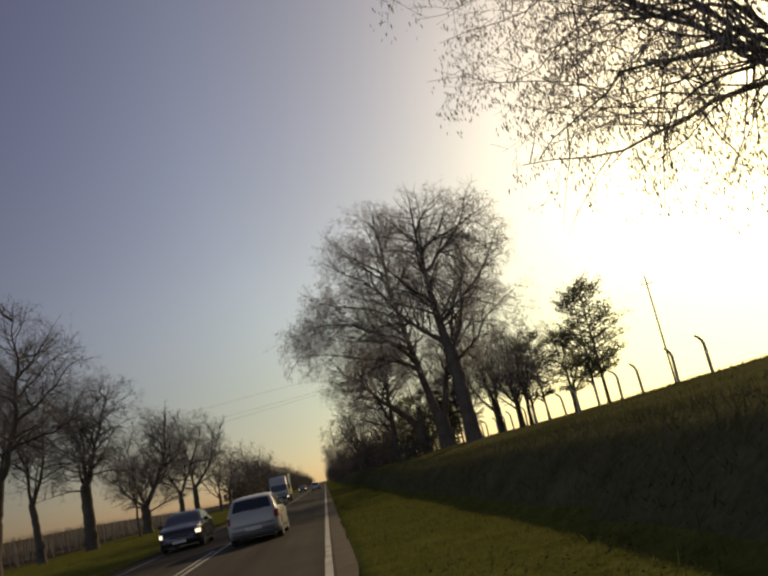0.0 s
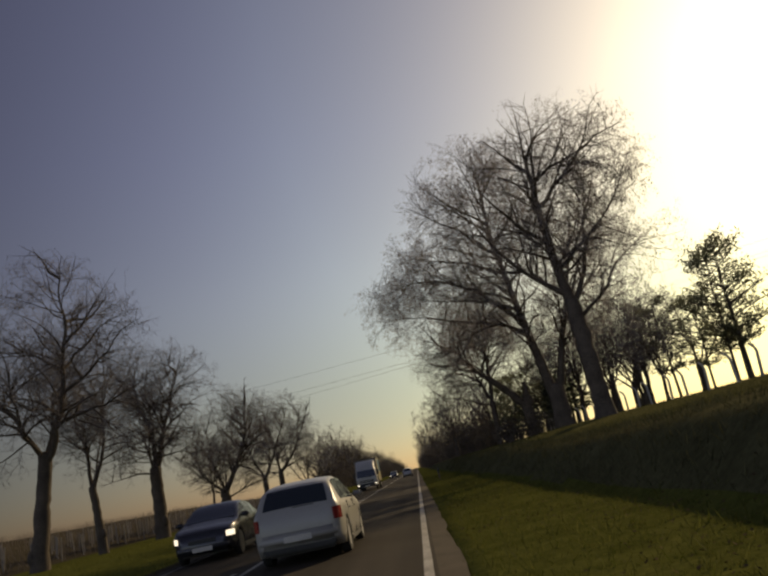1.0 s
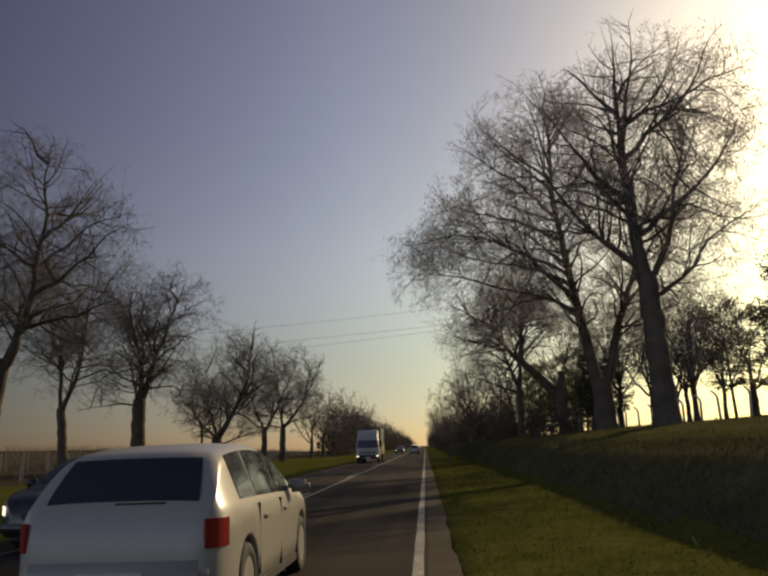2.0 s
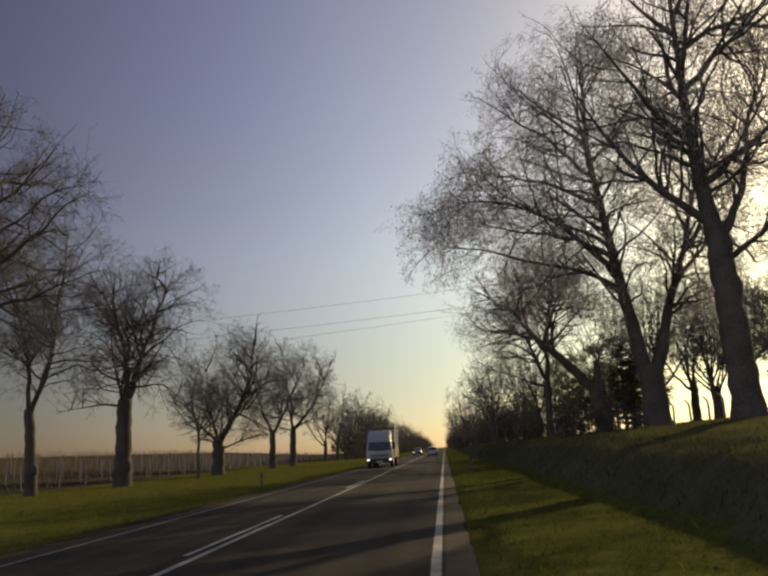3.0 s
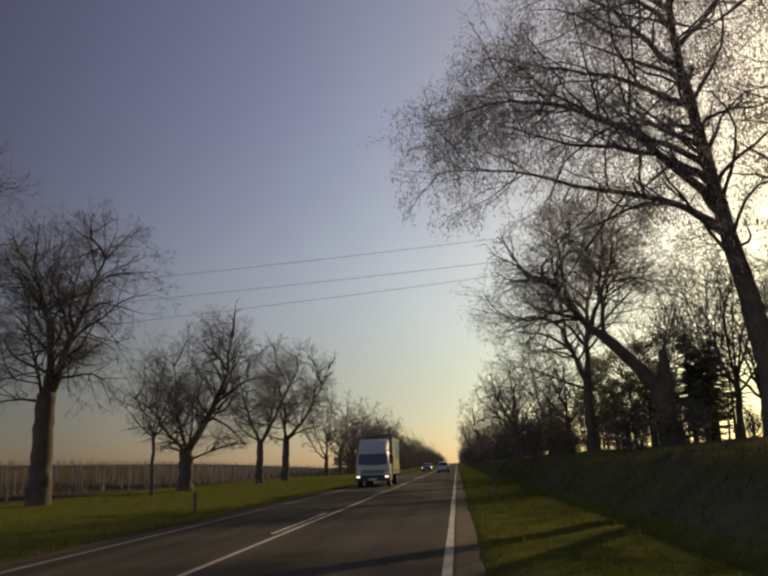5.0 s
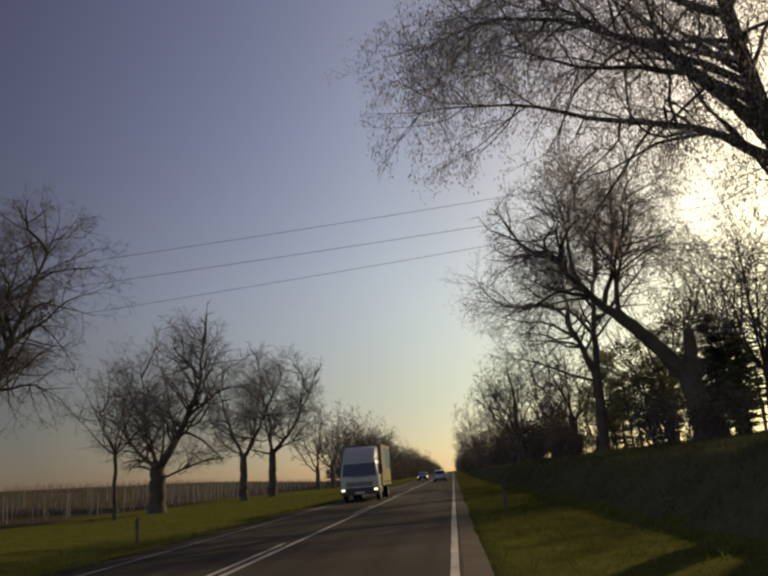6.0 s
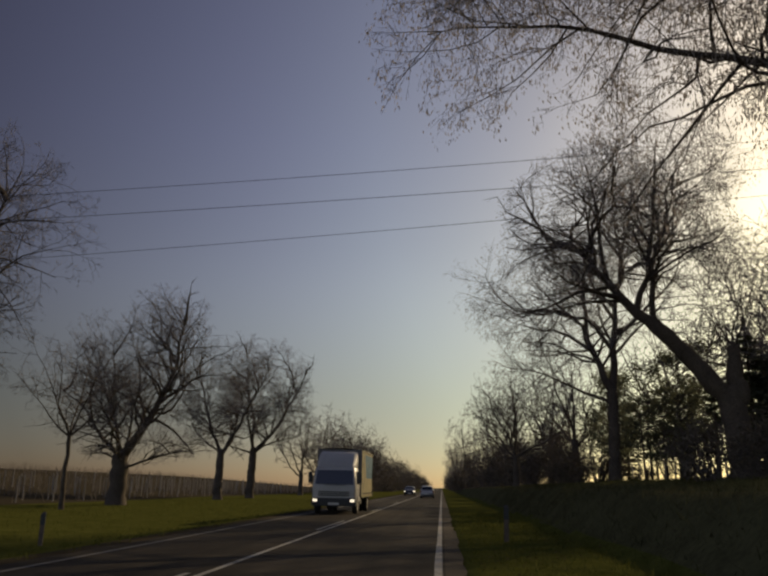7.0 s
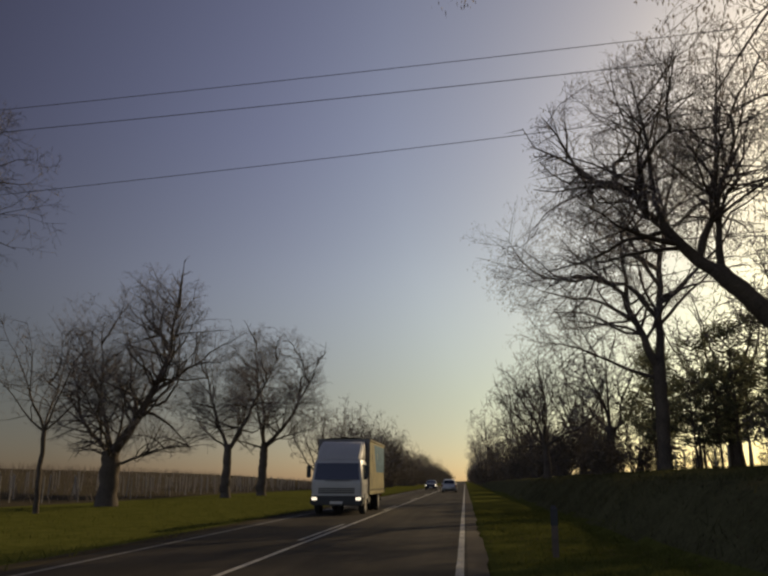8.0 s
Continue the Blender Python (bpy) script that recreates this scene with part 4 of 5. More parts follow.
# vineyard: rows of thin posts with brown vines
vrng = random.Random(13)
vv, vf = [], []
tube(vv, vf, [Vector((0, 0, -0.2)), Vector((0, 0, 1.0)), Vector((0, 0, 1.95))], [0.06, 0.055, 0.05], 5)
vineyard = empty("vineyard", Matrix.Translation((-32, 40, 0)), "vineyard rows with pale thin posts on the field", "vineyard")
vme = None
for row in range(7):
    for k in range(38):
        x, y = -31.5 - 2.6 * row + vrng.gauss(0, 0.1), 56 + 5.2 * k + vrng.gauss(0, 0.4)
        if vme is None:
            ob = mesh_ob("post", vv, vf, M_VINEPOST, vineyard)
            vme = ob.data
        else:
            ob = new("post", vme)
            ob.parent = vineyard
        ob.location = (x + 32, y - 40, land(x, y))
        ob.rotation_euler = (vrng.gauss(0, 0.04), vrng.gauss(0, 0.04), 0)
vv, vf = [], []
for row in range(22):
    for k in range(170):
        x, y = -31.5 - 2.6 * row + vrng.gauss(0, 0.12), 50 + vrng.uniform(0, 240)
        p = Vector((x, y, land(x, y)))
        q = p + Vector((vrng.gauss(0, 0.15), vrng.gauss(0, 0.5), vrng.uniform(0.5, 1.5)))
        tube(vv, vf, [p, p.lerp(q, 0.5) + Vector((vrng.gauss(0, 0.1), vrng.gauss(0, 0.1), 0)), q], [0.03, 0.025, 0.012], 3)
tagged(mesh_ob("vines", vv, vf, M_VINE), "brown leafless vines in rows", "vines", kind="stuff")


# ---- vehicles ----
def wheel(root, x, y, r, w, side, spokes=5, rim_mat=None, steel=False):
    """A wheel on its axle end: tyre, with the rim and the dark disc behind it as its pieces."""
    bm = lathe_bm([(r * 0.64, -w / 2), (r * 0.9, -w / 2), (r * 0.97, -w * 0.44), (r, -w * 0.3), (r, w * 0.3), (r * 0.97, w * 0.44), (r * 0.9, w / 2), (r * 0.64, w / 2), (r * 0.6, w * 0.3)], n=30)
    tyre = part("wheel", bm, M_TYRE, root, smooth=True)
    tyre.location = (x, y, r)
    part("brake_disc", lathe_bm([(r * 0.62, 0.0), (r * 0.62, w * 0.08 * side), (r * 0.02, w * 0.1 * side)], n=22), M_STEEL, tyre)
    if steel:
        bm = lathe_bm([(r * 0.66, w * 0.48 * side), (r * 0.6, w * 0.44 * side), (r * 0.56, w * 0.16 * side), (r * 0.4, w * 0.12 * side), (r * 0.36, w * 0.3 * side), (r * 0.24, w * 0.5 * side), (r * 0.1, w * 0.56 * side), (r * 0.02, w * 0.56 * side)], n=26)
    else:
        bm = lathe_bm([(r * 0.66, w * 0.47 * side), (r * 0.6, w * 0.45 * side), (r * 0.57, w * 0.15 * side), (r * 0.61, w * 0.1 * side)], n=26)
    for k in range(spokes):
        if steel:
            b2 = box_bm(w * 0.3, w * 0.42, -r * 0.035, r * 0.035, r * 0.265, r * 0.33)
        else:
            b2 = box_bm(w * 0.24, w * 0.42, -r * 0.075, r * 0.075, -r * 0.05, r * 0.6, 0.006)
        bmesh.ops.transform(b2, matrix=Matrix.Rotation(2 * math.pi * k / spokes, 4, "X") @ Matrix.Diagonal((side, 1, 1, 1)), verts=b2.verts[:])
        me = bpy.data.meshes.new("tmp")
        b2.to_mesh(me)
        b2.free()
        bm.from_mesh(me)
        bpy.data.meshes.remove(me)
    part("rim", bm, rim_mat or M_RIM, tyre)
    return tyre


def panel(root, name, p, inset, out, material, label="", thick=0.012):
    """A pane set on the face p (four corners in order), inset from its edges and standing a little proud."""
    p = [Vector(q) for q in p]
    c = sum(p, Vector()) / 4
    n = (p[1] - p[0]).cross(p[3] - p[0]).normalized()
    if n.dot(c - Vector((0, c.y * 0.6, 0.6))) < 0:
        n = -n
    q = []
    for i in range(4):
        a, b = (p[(i + 1) % 4] - p[i]).normalized(), (p[i - 1] - p[i]).normalized()
        q.append(p[i] + (a + b) * inset)
    bm = loft_bm([[v + n * (out - thick) for v in q], [v + n * out for v in q]], close=True)
    return part(name, bm, material, root, label)


def patch(root, name, fn, u0, u1, nu, v0, v1, nv, material, label="", thick=0.02):
    """A curved plate over the surface fn(u, v, out), standing a little proud of it."""
    bm = bmesh.new()
    lay = []
    for out in (0.009, 0.009 - thick):
        lay.append([[bm.verts.new(fn(u0 + (u1 - u0) * i / nu, v0 + (v1 - v0) * j / nv, out)) for j in range(nv + 1)] for i in range(nu + 1)])
    a, b = lay
    for i in range(nu):
        for j in range(nv):
            bm.faces.new((a[i][j], a[i + 1][j], a[i + 1][j + 1], a[i][j + 1]))
            bm.faces.new((b[i][j], b[i][j + 1], b[i + 1][j + 1], b[i + 1][j]))
    rim = [(i, 0) for i in range(nu)] + [(nu, j) for j in range(nv)] + [(i, nv) for i in range(nu, 0, -1)] + [(0, j) for j in range(nv, 0, -1)]
    for k in range(len(rim)):
        (i, j), (i2, j2) = rim[k], rim[(k + 1) % len(rim)]
        bm.faces.new((a[i][j], b[i][j], b[i2][j2], a[i2][j2]))
    bmesh.ops.recalc_face_normals(bm, faces=bm.faces[:])
    return part(name, bm, material, root, label, smooth=False)


def spline(table, y):
    """A smooth curve through the (y, value) table."""
    n = len(table)
    if y <= table[0][0]:
        return table[0][1]
    for i in range(n - 1):
        (y0, a), (y1, b) = table[i], table[i + 1]
        if y <= y1:
            pa, pb = table[max(0, i - 1)], table[min(n - 1, i + 2)]
            m0 = (b - pa[1]) / max(1e-6, y1 - pa[0])
            m1 = (pb[1] - a) / max(1e-6, pb[0] - y0)
            h = y1 - y0
            t = (y - y0) / h
            return (2 * t ** 3 - 3 * t * t + 1) * a + (t ** 3 - 2 * t * t + t) * h * m0 + (3 * t * t - 2 * t ** 3) * b + (t ** 3 - t * t) * h * m1
    return table[-1][1]


def car(m, label, paint, L=4.3, W=1.72, H=1.47, hatch=True, lamps=False):
    root = empty("car", m, label, "car", "cars on the road")
    k, hw = L / 4.3, W / 2
    wide = [(-2.15, 0.78), (-2.1, 0.88), (-1.98, 0.95), (-1.75, 0.99), (-1.2, 1.0), (1.2, 1.0), (1.7, 0.97), (1.98, 0.88), (2.1, 0.76), (2.15, 0.66)]
    if hatch:
        tops = [(-2.15, 0.74), (-2.1, 0.9), (-2.03, 1.0), (-1.68, 1.35), (-1.5, 1.43), (-0.7, 1.49), (0.0, 1.46), (0.35, 1.37), (1.0, 1.0), (1.15, 0.95), (1.7, 0.88), (2.02, 0.76), (2.15, 0.58)]
        side = ((-1.42, -0.86), (-0.8, 0.06), (0.12, 0.74))
        rear = (-2.0, -1.66)
    else:
        tops = [(-2.15, 0.72), (-2.1, 0.9), (-2.0, 0.97), (-1.6, 0.99), (-1.45, 1.03), (-0.95, 1.36), (-0.7, 1.42), (-0.1, 1.46), (0.25, 1.39), (1.0, 1.0), (1.15, 0.95), (1.7, 0.87), (2.02, 0.75), (2.15, 0.57)]
        side = ((-1.02, -0.72), (-0.67, 0.06), (0.12, 0.74))
        rear = (-1.42, -0.98)
    tops = [(y, z if z < 1.05 else 1.05 + (z - 1.05) * (H - 1.05) / 0.43) for y, z in tops]
    axles = (-1.3, 1.32)

    def frame_at(y):
        top, w = spline(tops, y), hw * spline(wide, y)
        belt = min(0.95 - 0.02 * y, top - 0.03)
        wr = w * (0.93 - 0.22 * min(1, max(0, (top - belt) / 0.5)))
        z0 = 0.2 + 0.14 * smooth01((abs(y) - 1.8) / 0.35)
        for c in axles:
            if abs(y - c) < 0.36:
                z0 = max(z0, 0.31 + (0.36 ** 2 - (y - c) ** 2) ** 0.5)
        return top, w, belt, wr, z0

    def half(y):
        top, w, belt, wr, z0 = frame_at(y)
        zm = max(0.52, z0 + 0.05)
        r = [(w * 0.8, z0), (w * 0.965, z0 + 0.01), (w * 0.995, max(0.4, z0 + 0.03)), (w, zm), (w * 1.0, (zm + belt) / 2), (w * 0.985, belt - 0.07), (w * 0.945, belt)]
        for f in (0.35, 0.7, 0.9):
            r.append((w * 0.945 + (wr - w * 0.945) * f, belt + (top - belt) * f * 0.97))
        return r + [(wr * 0.9, top - 0.012), (wr * 0.6, top + 0.006), (wr * 0.25, top + 0.012)]

    ys = sorted(set([round(-2.15 + 0.05 * i, 3) for i in range(87)] + [round(c + d, 3) for c in axles for d in (-0.359, -0.335, 0.335, 0.359)]))
    secs = []
    for y in ys:
        h = half(y)
        secs.append([(x, y * k, z) for x, z in h] + [(-x, y * k, z) for x, z in h[::-1]])
    part("body", loft_bm(secs, close=True), paint, root, smooth=True)

    def top_at(y, u, out):
        top, w, belt, wr, z0 = frame_at(y)
        slope = (spline(tops, y + 0.02) - spline(tops, y - 0.02)) / 0.04
        n = Vector((0, -slope, 1)).normalized()
        return Vector((u * wr * 0.93, y * k, top + 0.012 * (1 - u * u) - 0.004)) + n * out

    patch(root, "windscreen", top_at, 0.38, 0.98, 10, -0.93, 0.93, 10, M_GLASS)
    patch(root, "rear_window", top_at, rear[0], rear[1], 8, -0.9, 0.9, 10, M_GLASS)
    for sx in (-1, 1):
        def side_at(y, v, out, sx=sx):
            top, w, belt, wr, z0 = frame_at(y)
            f = 0.06 + 0.84 * v
            x = w * 0.945 + (wr - w * 0.945) * f
            return Vector((sx * (x + out), y * k, belt + (top - belt) * f * 0.97))

        def flank_at(y, v, out, sx=sx):
            w = hw * spline(wide, y)
            return Vector((sx * (w + out), (y - out * 0.8) * k, v))
        for a, b in side:
            patch(root, "side_window", side_at, a, b, 6, 0, 1, 4, M_GLASS)
        patch(root, "tail_light", flank_at, -2.13, -1.9, 6, 0.68, 0.9, 3, M_TAIL, "red lens")
        patch(root, "headlight", flank_at, 1.84, 2.1, 6, 0.56, 0.7, 2, M_LAMP if lamps else M_CHROME, "lit headlight" if lamps else "")
        for y in axles:
            wheel(root, sx * (hw - 0.1), y * k, 0.315, 0.19, sx)
        for y0, z0, z1 in ((-0.88, 0.3, 0.93), (0.09, 0.26, 0.92)):
            part("door_seam", box_bm(min(sx * hw * 0.97, sx * (hw + 0.002)), max(sx * hw * 0.97, sx * (hw + 0.002)), y0 * k - 0.006, y0 * k + 0.006, z0, z1), M_BLACK, root)
        bm = box_bm(min(sx * hw * 0.93, sx * (hw + 0.19)), max(sx * hw * 0.93, sx * (hw + 0.19)), 0.7 * k, 0.83 * k, 0.93, 1.07, 0.045)
        part("mirror", bm, paint, root, smooth=True)
        for y in (-0.62, 0.3):
            part("door_handle", box_bm(min(sx * hw * 0.98, sx * (hw + 0.03)), max(sx * hw * 0.98, sx * (hw + 0.03)), y * k - 0.09, y * k + 0.09, 0.78, 0.81, 0.01), paint, root)
        part("sill", box_bm(min(sx * hw * 0.9, sx * (hw + 0.004)), max(sx * hw * 0.9, sx * (hw + 0.004)), -0.9 * k, 0.93 * k, 0.17, 0.28, 0.02), M_BLACK, root)
    part("underbody", box_bm(-hw * 0.72, hw * 0.72, -1.95 * k, 1.95 * k, 0.18, 0.62), M_BLACK, root)
    part("rear_bumper", box_bm(-hw * 0.86, hw * 0.86, -2.22 * k, -1.98 * k, 0.36, 0.6, 0.07), paint, root, smooth=True)
    part("bumper_skirt", box_bm(-hw * 0.8, hw * 0.8, -2.17 * k, -1.95 * k, 0.24, 0.37, 0.03), M_BLACK, root)
    part("front_bumper", box_bm(-hw * 0.8, hw * 0.8, 1.95 * k, 2.21 * k, 0.24, 0.5, 0.07), paint, root, smooth=True)
    part("grille", box_bm(-hw * 0.42, hw * 0.42, 2.08 * k, 2.175 * k, 0.5, 0.6, 0.01), M_BLACK, root)
    part("number_plate", box_bm(-0.26, 0.26, -2.235 * k, -2.215 * k, 0.42, 0.53, 0.004), M_WHITEPOST, root)
    part("number_plate", box_bm(-0.26, 0.26, 2.2 * k, 2.22 * k, 0.3, 0.41, 0.004), M_WHITEPOST, root)
    if hatch:
        part("rear_wiper", box_bm(-0.05, 0.36, -2.03 * k, -2.005 * k, 1.01, 1.03, 0.004), M_BLACK, root)
    return root


car(pose(-2.25, 24.6, 0, 0, 0, -1), "white hatchback with dark windows driving on the road", M_WHITECAR)
car(pose(-5.75, 30.6, 0, 0, 0, 181), "dark saloon with lit headlights in the oncoming lane", M_DARKCAR, 4.5, 1.7, 1.43, False, True)
car(pose(-5.0, 178, 0, 0, 0, 180), "dark car with lit headlights far down the road", M_DARKCAR, 4.4, 1.74, 1.45, False, True)
car(pose(-1.75, 152, 0, 0, 0, 0), "silver estate car far ahead in the lane", M_GREYCAR, 4.4, 1.74, 1.5)


def tarp_x(y, z):
    """Half width of the slack tarpaulin."""
    return 1.13 + 0.014 * math.sin(y * 7.3 + z * 1.9) * math.sin(math.pi * (z - 0.85) / 2.22)


def rounded(ob, width):
    b = ob.modifiers.new("rounded", "BEVEL")
    b.width, b.segments, b.limit_method, b.angle_limit = width, 3, "ANGLE", radians(28)
    b.harden_normals = False


def print_line(root, s, pts, w):
    """A dark printed stroke on the tarpaulin's side, through (y, z) points."""
    bm, rows = bmesh.new(), []
    ys = [(t, spline([(i, p[0]) for i, p in enumerate(pts)], t), spline([(i, p[1]) for i, p in enumerate(pts)], t)) for t in np.linspace(0, len(pts) - 1, 24)]
    for i, (t, y, z) in enumerate(ys):
        a, b = ys[max(0, i - 1)], ys[min(23, i + 1)]
        dy, dz = b[1] - a[1], b[2] - a[2]
        n = max(1e-6, math.hypot(dy, dz))
        ww = w * (0.5 + 0.5 * math.sin(math.pi * (0.15 + 0.8 * i / 23)))
        q = [(y - dz / n * ww, z + dy / n * ww), (y + dz / n * ww, z - dy / n * ww)]
        rows.append([bm.verts.new((s * (tarp_x(py, pz) + 0.005), py, pz)) for py, pz in q])
    for i in range(23):
        bm.faces.new((rows[i][0], rows[i][1], rows[i + 1][1], rows[i + 1][0]))
    part("print_line", bm, M_PRINT, root, "dark brown printed stroke", smooth=True)


def truck(m):
    root = empty("truck", m, "white cab truck with beige and blue tarpaulin body", "truck")
    # local: front at y = 0, going towards -y is forward; body runs to y = 8
    X0, X1 = -1.13, 1.13
    cab = []
    for z, yf, yb, hw in ((0.55, 0.10, 1.75, 1.02), (0.62, 0.04, 1.78, 1.05), (1.2, 0.0, 1.8, 1.06), (1.32, 0.02, 1.8, 1.06), (2.08, 0.26, 1.78, 0.98), (2.2, 0.38, 1.74, 0.93), (2.24, 0.55, 1.6, 0.8)):
        cab.append([(-hw * 0.93, yf, z), (hw * 0.93, yf, z), (hw, yf + 0.14, z), (hw, yb, z), (-hw, yb, z), (-hw, yf + 0.14, z)])
    cab_ob = part("cab", loft_bm(cab, close=True), M_CAB, root, smooth=True)
    rounded(cab_ob, 0.05)
    panel(root, "windscreen", [(-0.98, 0.02, 1.32), (0.98, 0.02, 1.32), (0.91, 0.26, 2.08), (-0.91, 0.26, 2.08)], 0.05, 0.03, M_GLASS)
    for k, z in enumerate((0.84, 0.92, 1.0)):
        part("grille_bar", box_bm(-0.75, 0.75, -0.02, 0.06, z, z + 0.045, 0.01), M_BLACK, root)
    part("front_panel", box_bm(-1.0, 1.0, -0.012, 0.06, 1.1, 1.28, 0.02), M_CAB, root)
    for x in (-0.38, 0.12):
        part("wiper", box_bm(x - 0.1, x + 0.45, -0.05, -0.02, 1.33, 1.355, 0.005), M_BLACK, root)
    part("front_bumper", box_bm(-1.08, 1.08, -0.06, 0.5, 0.36, 0.74, 0.06), M_BLACK, root)
    part("number_plate", box_bm(-0.26, 0.26, -0.075, -0.055, 0.42, 0.53, 0.004), M_WHITEPOST, root)
    for s in (-1, 1):
        part("headlight", box_bm(min(s * 0.78, s * 1.02), max(s * 0.78, s * 1.02), -0.075, 0.05, 0.55, 0.69, 0.02), M_LAMP, root, "lit headlight")
        part("mirror", box_bm(min(s * 1.12, s * 1.3), max(s * 1.12, s * 1.3), 0.2, 0.3, 1.45, 1.95, 0.03), M_BLACK, root)
        part("mirror_arm", box_bm(min(s * 0.98, s * 1.16), max(s * 0.98, s * 1.16), 0.26, 0.29, 1.92, 1.95), M_BLACK, root)
        part("door_seam", box_bm(min(s * 1.058, s * 1.066), max(s * 1.058, s * 1.066), 1.42, 1.44, 0.7, 2.05), M_BLACK, root)
        part("door_handle", box_bm(min(s * 1.05, s * 1.09), max(s * 1.05, s * 1.09), 1.15, 1.3, 1.12, 1.17, 0.01), M_BLACK, root)
        panel(root, "side_window", [(s * 1.06, 0.34, 1.36), (s * 1.06, 1.36, 1.36), (s * 0.99, 1.36, 2.03), (s * 0.99, 0.52, 2.03)], 0.03, 0.025, M_GLASS)
        part("mudguard", box_bm(min(s * 0.8, s * 1.09), max(s * 0.8, s * 1.09), 0.62, 1.72, 0.56, 0.86, 0.05), M_CAB, root)
    # wind deflector on the cab roof
    secs = []
    for z, yf, hw in ((2.22, 0.42, 0.95), (2.5, 0.72, 0.96), (2.85, 1.3, 0.94), (2.98, 1.62, 0.9)):
        secs.append([(-hw * 0.86, yf, z), (hw * 0.86, yf, z), (hw, yf + 0.2, z), (hw, 1.78, z), (-hw, 1.78, z), (-hw, yf + 0.2, z)])
    rounded(part("wind_deflector", loft_bm(secs, close=True), M_CAB, root, smooth=True), 0.06)
    # body
    bm = bmesh.new()
    ny, nz = 40, 12
    for s in (-1, 1):
        g = [[bm.verts.new((s * tarp_x(1.95 + 6.05 * j / ny, 0.85 + 2.22 * i / nz), 1.95 + 6.05 * j / ny, 0.85 + 2.22 * i / nz)) for j in range(ny + 1)] for i in range(nz + 1)]
        for i in range(nz):
            for j in range(ny):
                bm.faces.new((g[i][j], g[i][j + 1], g[i + 1][j + 1], g[i + 1][j]))
    part("side_tarpaulin", bm, M_TARP, root, smooth=True)
    part("front_wall", box_bm(X0, X1, 1.9, 1.95, 0.85, 3.1, 0.01), M_TARPFRONT, root, "dark grey front of the body")
    part("rear_wall", box_bm(X0, X1, 7.99, 8.05, 0.85, 3.1, 0.01), M_TARPFRONT, root)
    secs = [[(x, y, 3.07 + 0.09 * (1 - (x / 1.14) ** 2) + 0.012 * math.sin(y * 4)) for x in (-1.14, -0.9, -0.5, 0, 0.5, 0.9, 1.14)] for y in np.linspace(1.9, 8.05, 30)]
    part("roof_tarpaulin", loft_bm(secs, caps=False), M_TARP, root, smooth=True)
    for s in (-1, 1):
        v, f = [], []
        tube(v, f, [Vector((s * 1.15, 1.9 + 0.41 * j, 3.06 + 0.008 * math.sin(j * 2.0))) for j in range(16)], [0.035] * 16, 6)
        mesh_ob("edge_piping", v, f, M_TARP, root)
        # blue printed field with a slanting front edge
        bm = bmesh.new()
        g = []
        for i in range(9):
            z = 1.72 + 1.2 * i / 8
            y0 = 4.25 - 0.75 * (i / 8) ** 0.8
            g.append([bm.verts.new((s * (tarp_x(y0 + (7.93 - y0) * j / 30, z) + 0.006), y0 + (7.93 - y0) * j / 30, z)) for j in range(31)])
        for i in range(8):
            for j in range(30):
                bm.faces.new((g[i][j], g[i][j + 1], g[i + 1][j + 1], g[i + 1][j]))
        part("blue_print", bm, M_BLUE, root, "faded blue printed field", smooth=True)
        for pts, w in (([(2.05, 2.75), (2.5, 2.6), (3.05, 2.1), (3.5, 1.2), (3.65, 0.95)], 0.035), ([(2.0, 2.45), (2.4, 2.1), (2.8, 1.5), (3.0, 1.0)], 0.03), ([(2.0, 1.75), (2.45, 1.3), (2.7, 0.95)], 0.028), ([(3.15, 1.6), (2.8, 1.2), (2.6, 0.98)], 0.025), ([(2.1, 2.95), (2.9, 2.75), (3.35, 2.3), (3.75, 1.75)], 0.02)):
            print_line(root, s, pts, w)
        part("print_patch", box_bm(min(s * 1.135, s * 1.152), max(s * 1.135, s * 1.152), 4.66, 4.86, 2.3, 2.58, 0.004), M_PALEPRINT, root, "pale worn print patch")
        part("side_rail", box_bm(min(s * 1.06, s * 1.15), max(s * 1.06, s * 1.15), 1.92, 8.04, 0.76, 0.86, 0.015), M_TARP, root)
        part("corner_post", box_bm(min(s * 1.08, s * 1.16), max(s * 1.08, s * 1.16), 7.96, 8.07, 0.8, 3.08, 0.015), M_STEEL, root)
        for j in range(34):
            y = 2.2 + 0.17 * j
            part("strap", box_bm(min(s * 1.14, s * 1.152), max(s * 1.14, s * 1.152), y - 0.008, y + 0.008, 0.92, 0.985), M_STUD, root)
    for x in (-0.4, 0.4):
        part("chassis_beam", box_bm(x - 0.05, x + 0.05, 0.6, 7.9, 0.55, 0.75), M_STEEL, root)
    part("underframe", box_bm(-1.0, 1.0, 2.0, 7.95, 0.68, 0.84), M_STEEL, root)
    part("fuel_tank", box_bm(0.55, 0.98, 2.5, 3.5, 0.36, 0.72, 0.06), M_STEEL, root)
    part("toolbox", box_bm(-0.98, -0.55, 2.4, 3.3, 0.36, 0.72, 0.03), M_STEEL, root)
    part("rear_underrun", box_bm(-1.0, 1.0, 7.8, 7.9, 0.38, 0.5, 0.02), M_STEEL, root)
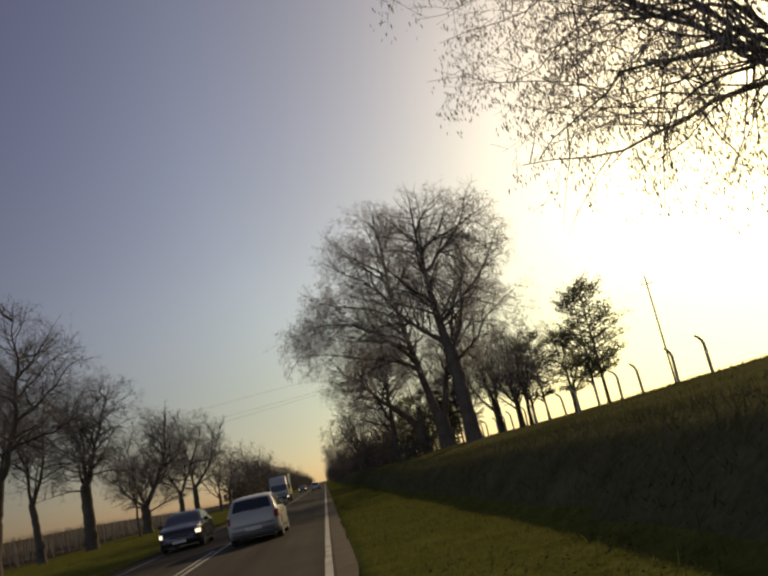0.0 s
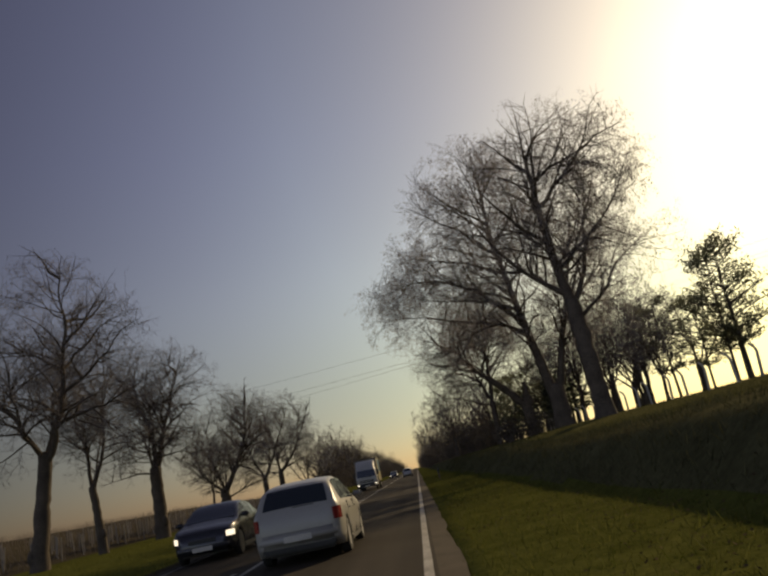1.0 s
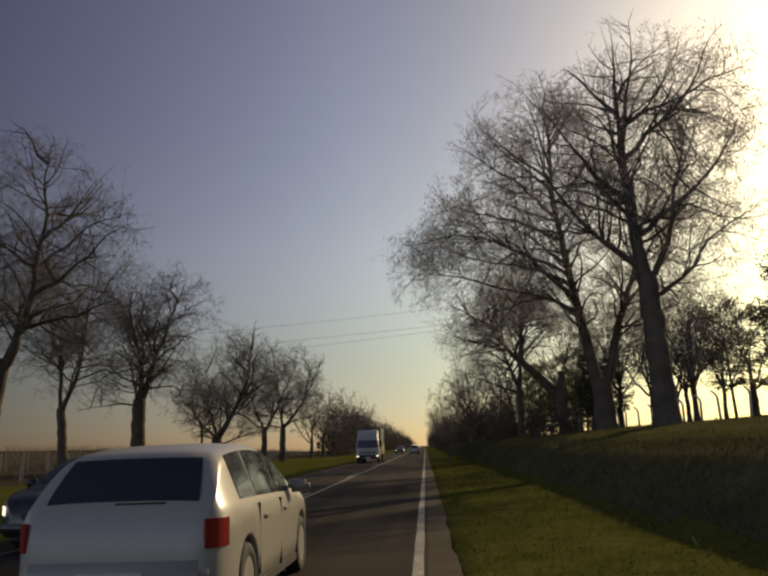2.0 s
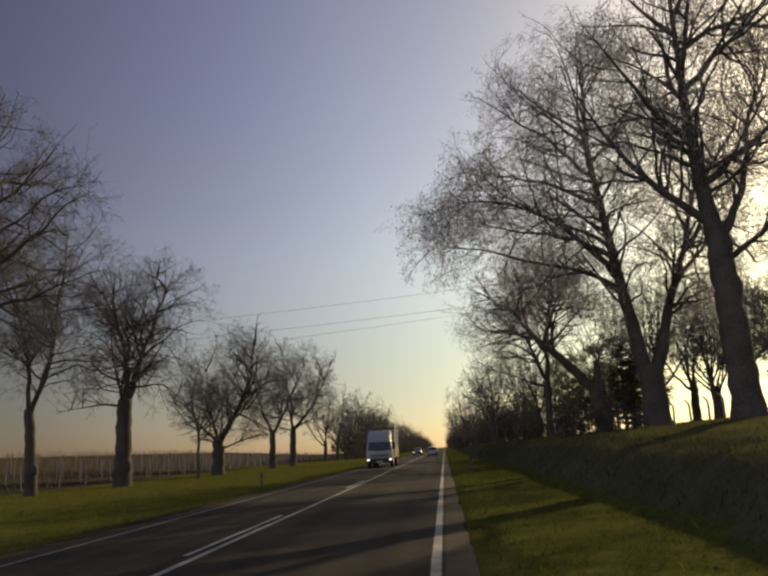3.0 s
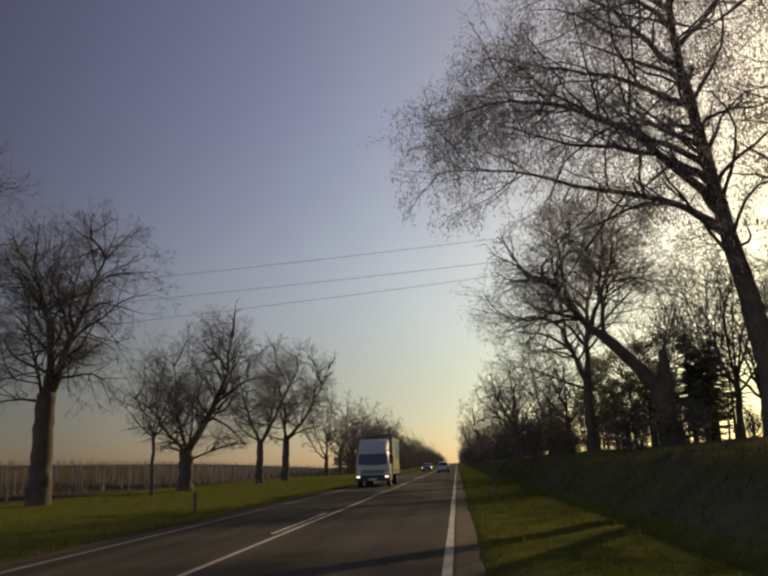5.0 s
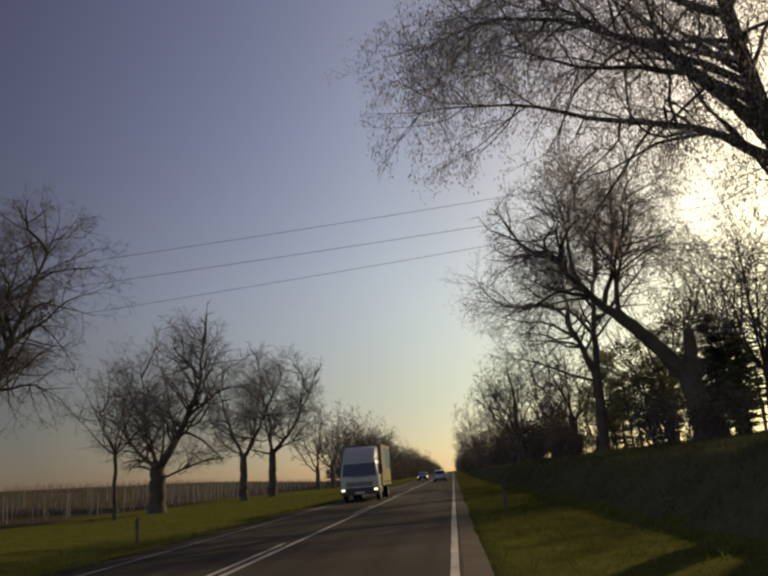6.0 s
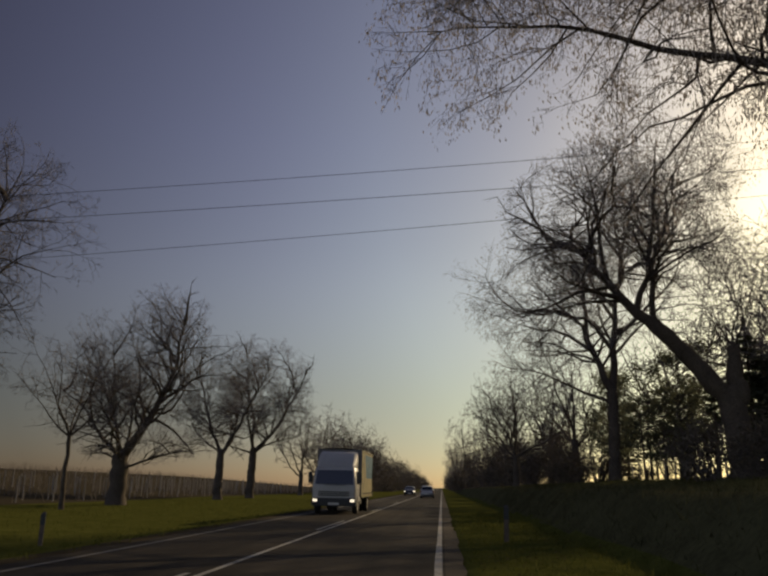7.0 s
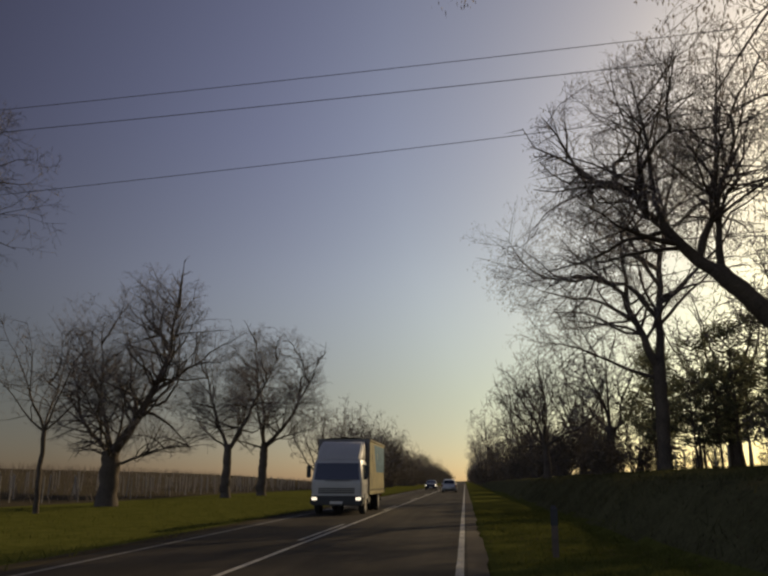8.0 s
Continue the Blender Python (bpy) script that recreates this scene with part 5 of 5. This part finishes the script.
    for s in (-1, 1):
        wheel(root, s * 0.93, 1.15, 0.41, 0.25, s, 8, M_STUD, True)
        wheel(root, s * 0.98, 5.75, 0.41, 0.24, s, 8, M_STUD, True)
        wheel(root, s * 0.7, 5.75, 0.41, 0.24, s, 8, M_STUD, True)
        part("mudflap", box_bm(min(s * 0.6, s * 1.08), max(s * 0.6, s * 1.08), 6.32, 6.36, 0.25, 0.72), M_BLACK, root)
        part("tail_light", box_bm(min(s * 0.75, s * 1.0), max(s * 0.75, s * 1.0), 8.0, 8.06, 0.62, 0.74, 0.01), M_TAIL, root, "red lens")
    return root


truck(pose(-5.1, 88.0, 0))


# ---- grass ----
def grass(name, count, x0, x1, y0, y1, h0, h1, material, label, seed, bias=1.0, edge=None):
    rng = np.random.default_rng(seed)
    xs = x0 + (x1 - x0) * rng.random(count)
    ys = y0 + (y1 - y0) * rng.random(count) ** bias
    keep = np.array([noise.noise((float(x) * 0.6, float(y) * 0.6, 11.0 + seed)) > -0.35 for x, y in zip(xs, ys)])
    xs, ys = xs[keep], ys[keep]
    n = len(xs)
    zs = np.array([land(float(x), float(y)) for x, y in zip(xs, ys)]) - 0.01
    a = rng.random(n) * 6.283
    h = h0 + (h1 - h0) * rng.random(n) ** 2
    w = 0.006 + 0.035 * h
    lean = rng.normal(0, 0.5, (n, 2)) * h[:, None]
    v = np.empty((n, 3, 3))
    v[:, 0] = np.stack([xs - np.cos(a) * w, ys - np.sin(a) * w, zs], 1)
    v[:, 1] = np.stack([xs + np.cos(a) * w, ys + np.sin(a) * w, zs], 1)
    v[:, 2] = np.stack([xs + lean[:, 0], ys + lean[:, 1], zs + h], 1)
    f = np.arange(3 * n).reshape(n, 3)
    ob = mesh_ob(name, v.reshape(-1, 3).tolist(), f.tolist(), material)
    return tagged(ob, label, "grass", kind="stuff")


grass("verge_grass", 46000, 0.42, 4.0, 2, 95, 0.025, 0.085, M_BLADE, "short green and yellowing grass on the verge", 21)
# slope weeds, their colour darkened to stand for the bank's shade
grass("bank_weeds", 26000, 3.9, 6.6, 2, 115, 0.06, 0.26, M_BLADE_SHADE, "rough weeds covering the bank, coloured darker for its shade", 22)
grass("bank_grass", 14000, 6.3, 9.5, 2, 115, 0.05, 0.18, M_BLADE_DRY, "rough dry grass on the bank top", 25)
grass("crest_grass", 12000, 9.5, 24, 15, 110, 0.08, 0.22, M_BLADE_DRY, "rough dry grass on the crest", 23)
grass("field_edge_grass", 30000, -27.5, -6.95, 22, 150, 0.06, 0.22, M_BLADE, "green grass between road and field", 24)


def litter(count, x0, x1, y0, y1, seed):
    """Dead leaves lying in drifts on the grass."""
    rng = random.Random(seed)
    v, f = [], []
    while len(f) < count:
        x, y = rng.uniform(x0, x1), y0 + (y1 - y0) * rng.random() ** 1.5
        if noise.noise((x * 0.5, y * 0.25, 31.0)) + rng.uniform(-0.3, 0.3) < 0.1:
            continue
        a, r = rng.uniform(0, 6.28), rng.uniform(0.015, 0.036)
        p = Vector((x, y, land(x, y) + rng.uniform(0.02, 0.06)))
        u = Vector((math.cos(a), math.sin(a), rng.gauss(0, 0.3))) * r
        w = Vector((-math.sin(a), math.cos(a), rng.gauss(0, 0.3))) * r * 0.55
        b = len(v)
        v += [p - u, p + w, p + u, p - w]
        f.append((b, b + 1, b + 2, b + 3))
    return tagged(mesh_ob("dead_leaves", v, f, M_LITTER), "brown dead leaves scattered on the verge grass", "leaf litter", kind="stuff")


litter(4000, 0.6, 6.0, 2, 80, 61)
grass("verge_tufts", 7000, 0.7, 3.9, 3, 90, 0.08, 0.2, M_BLADE, "uneven taller tufts in the verge grass", 27)
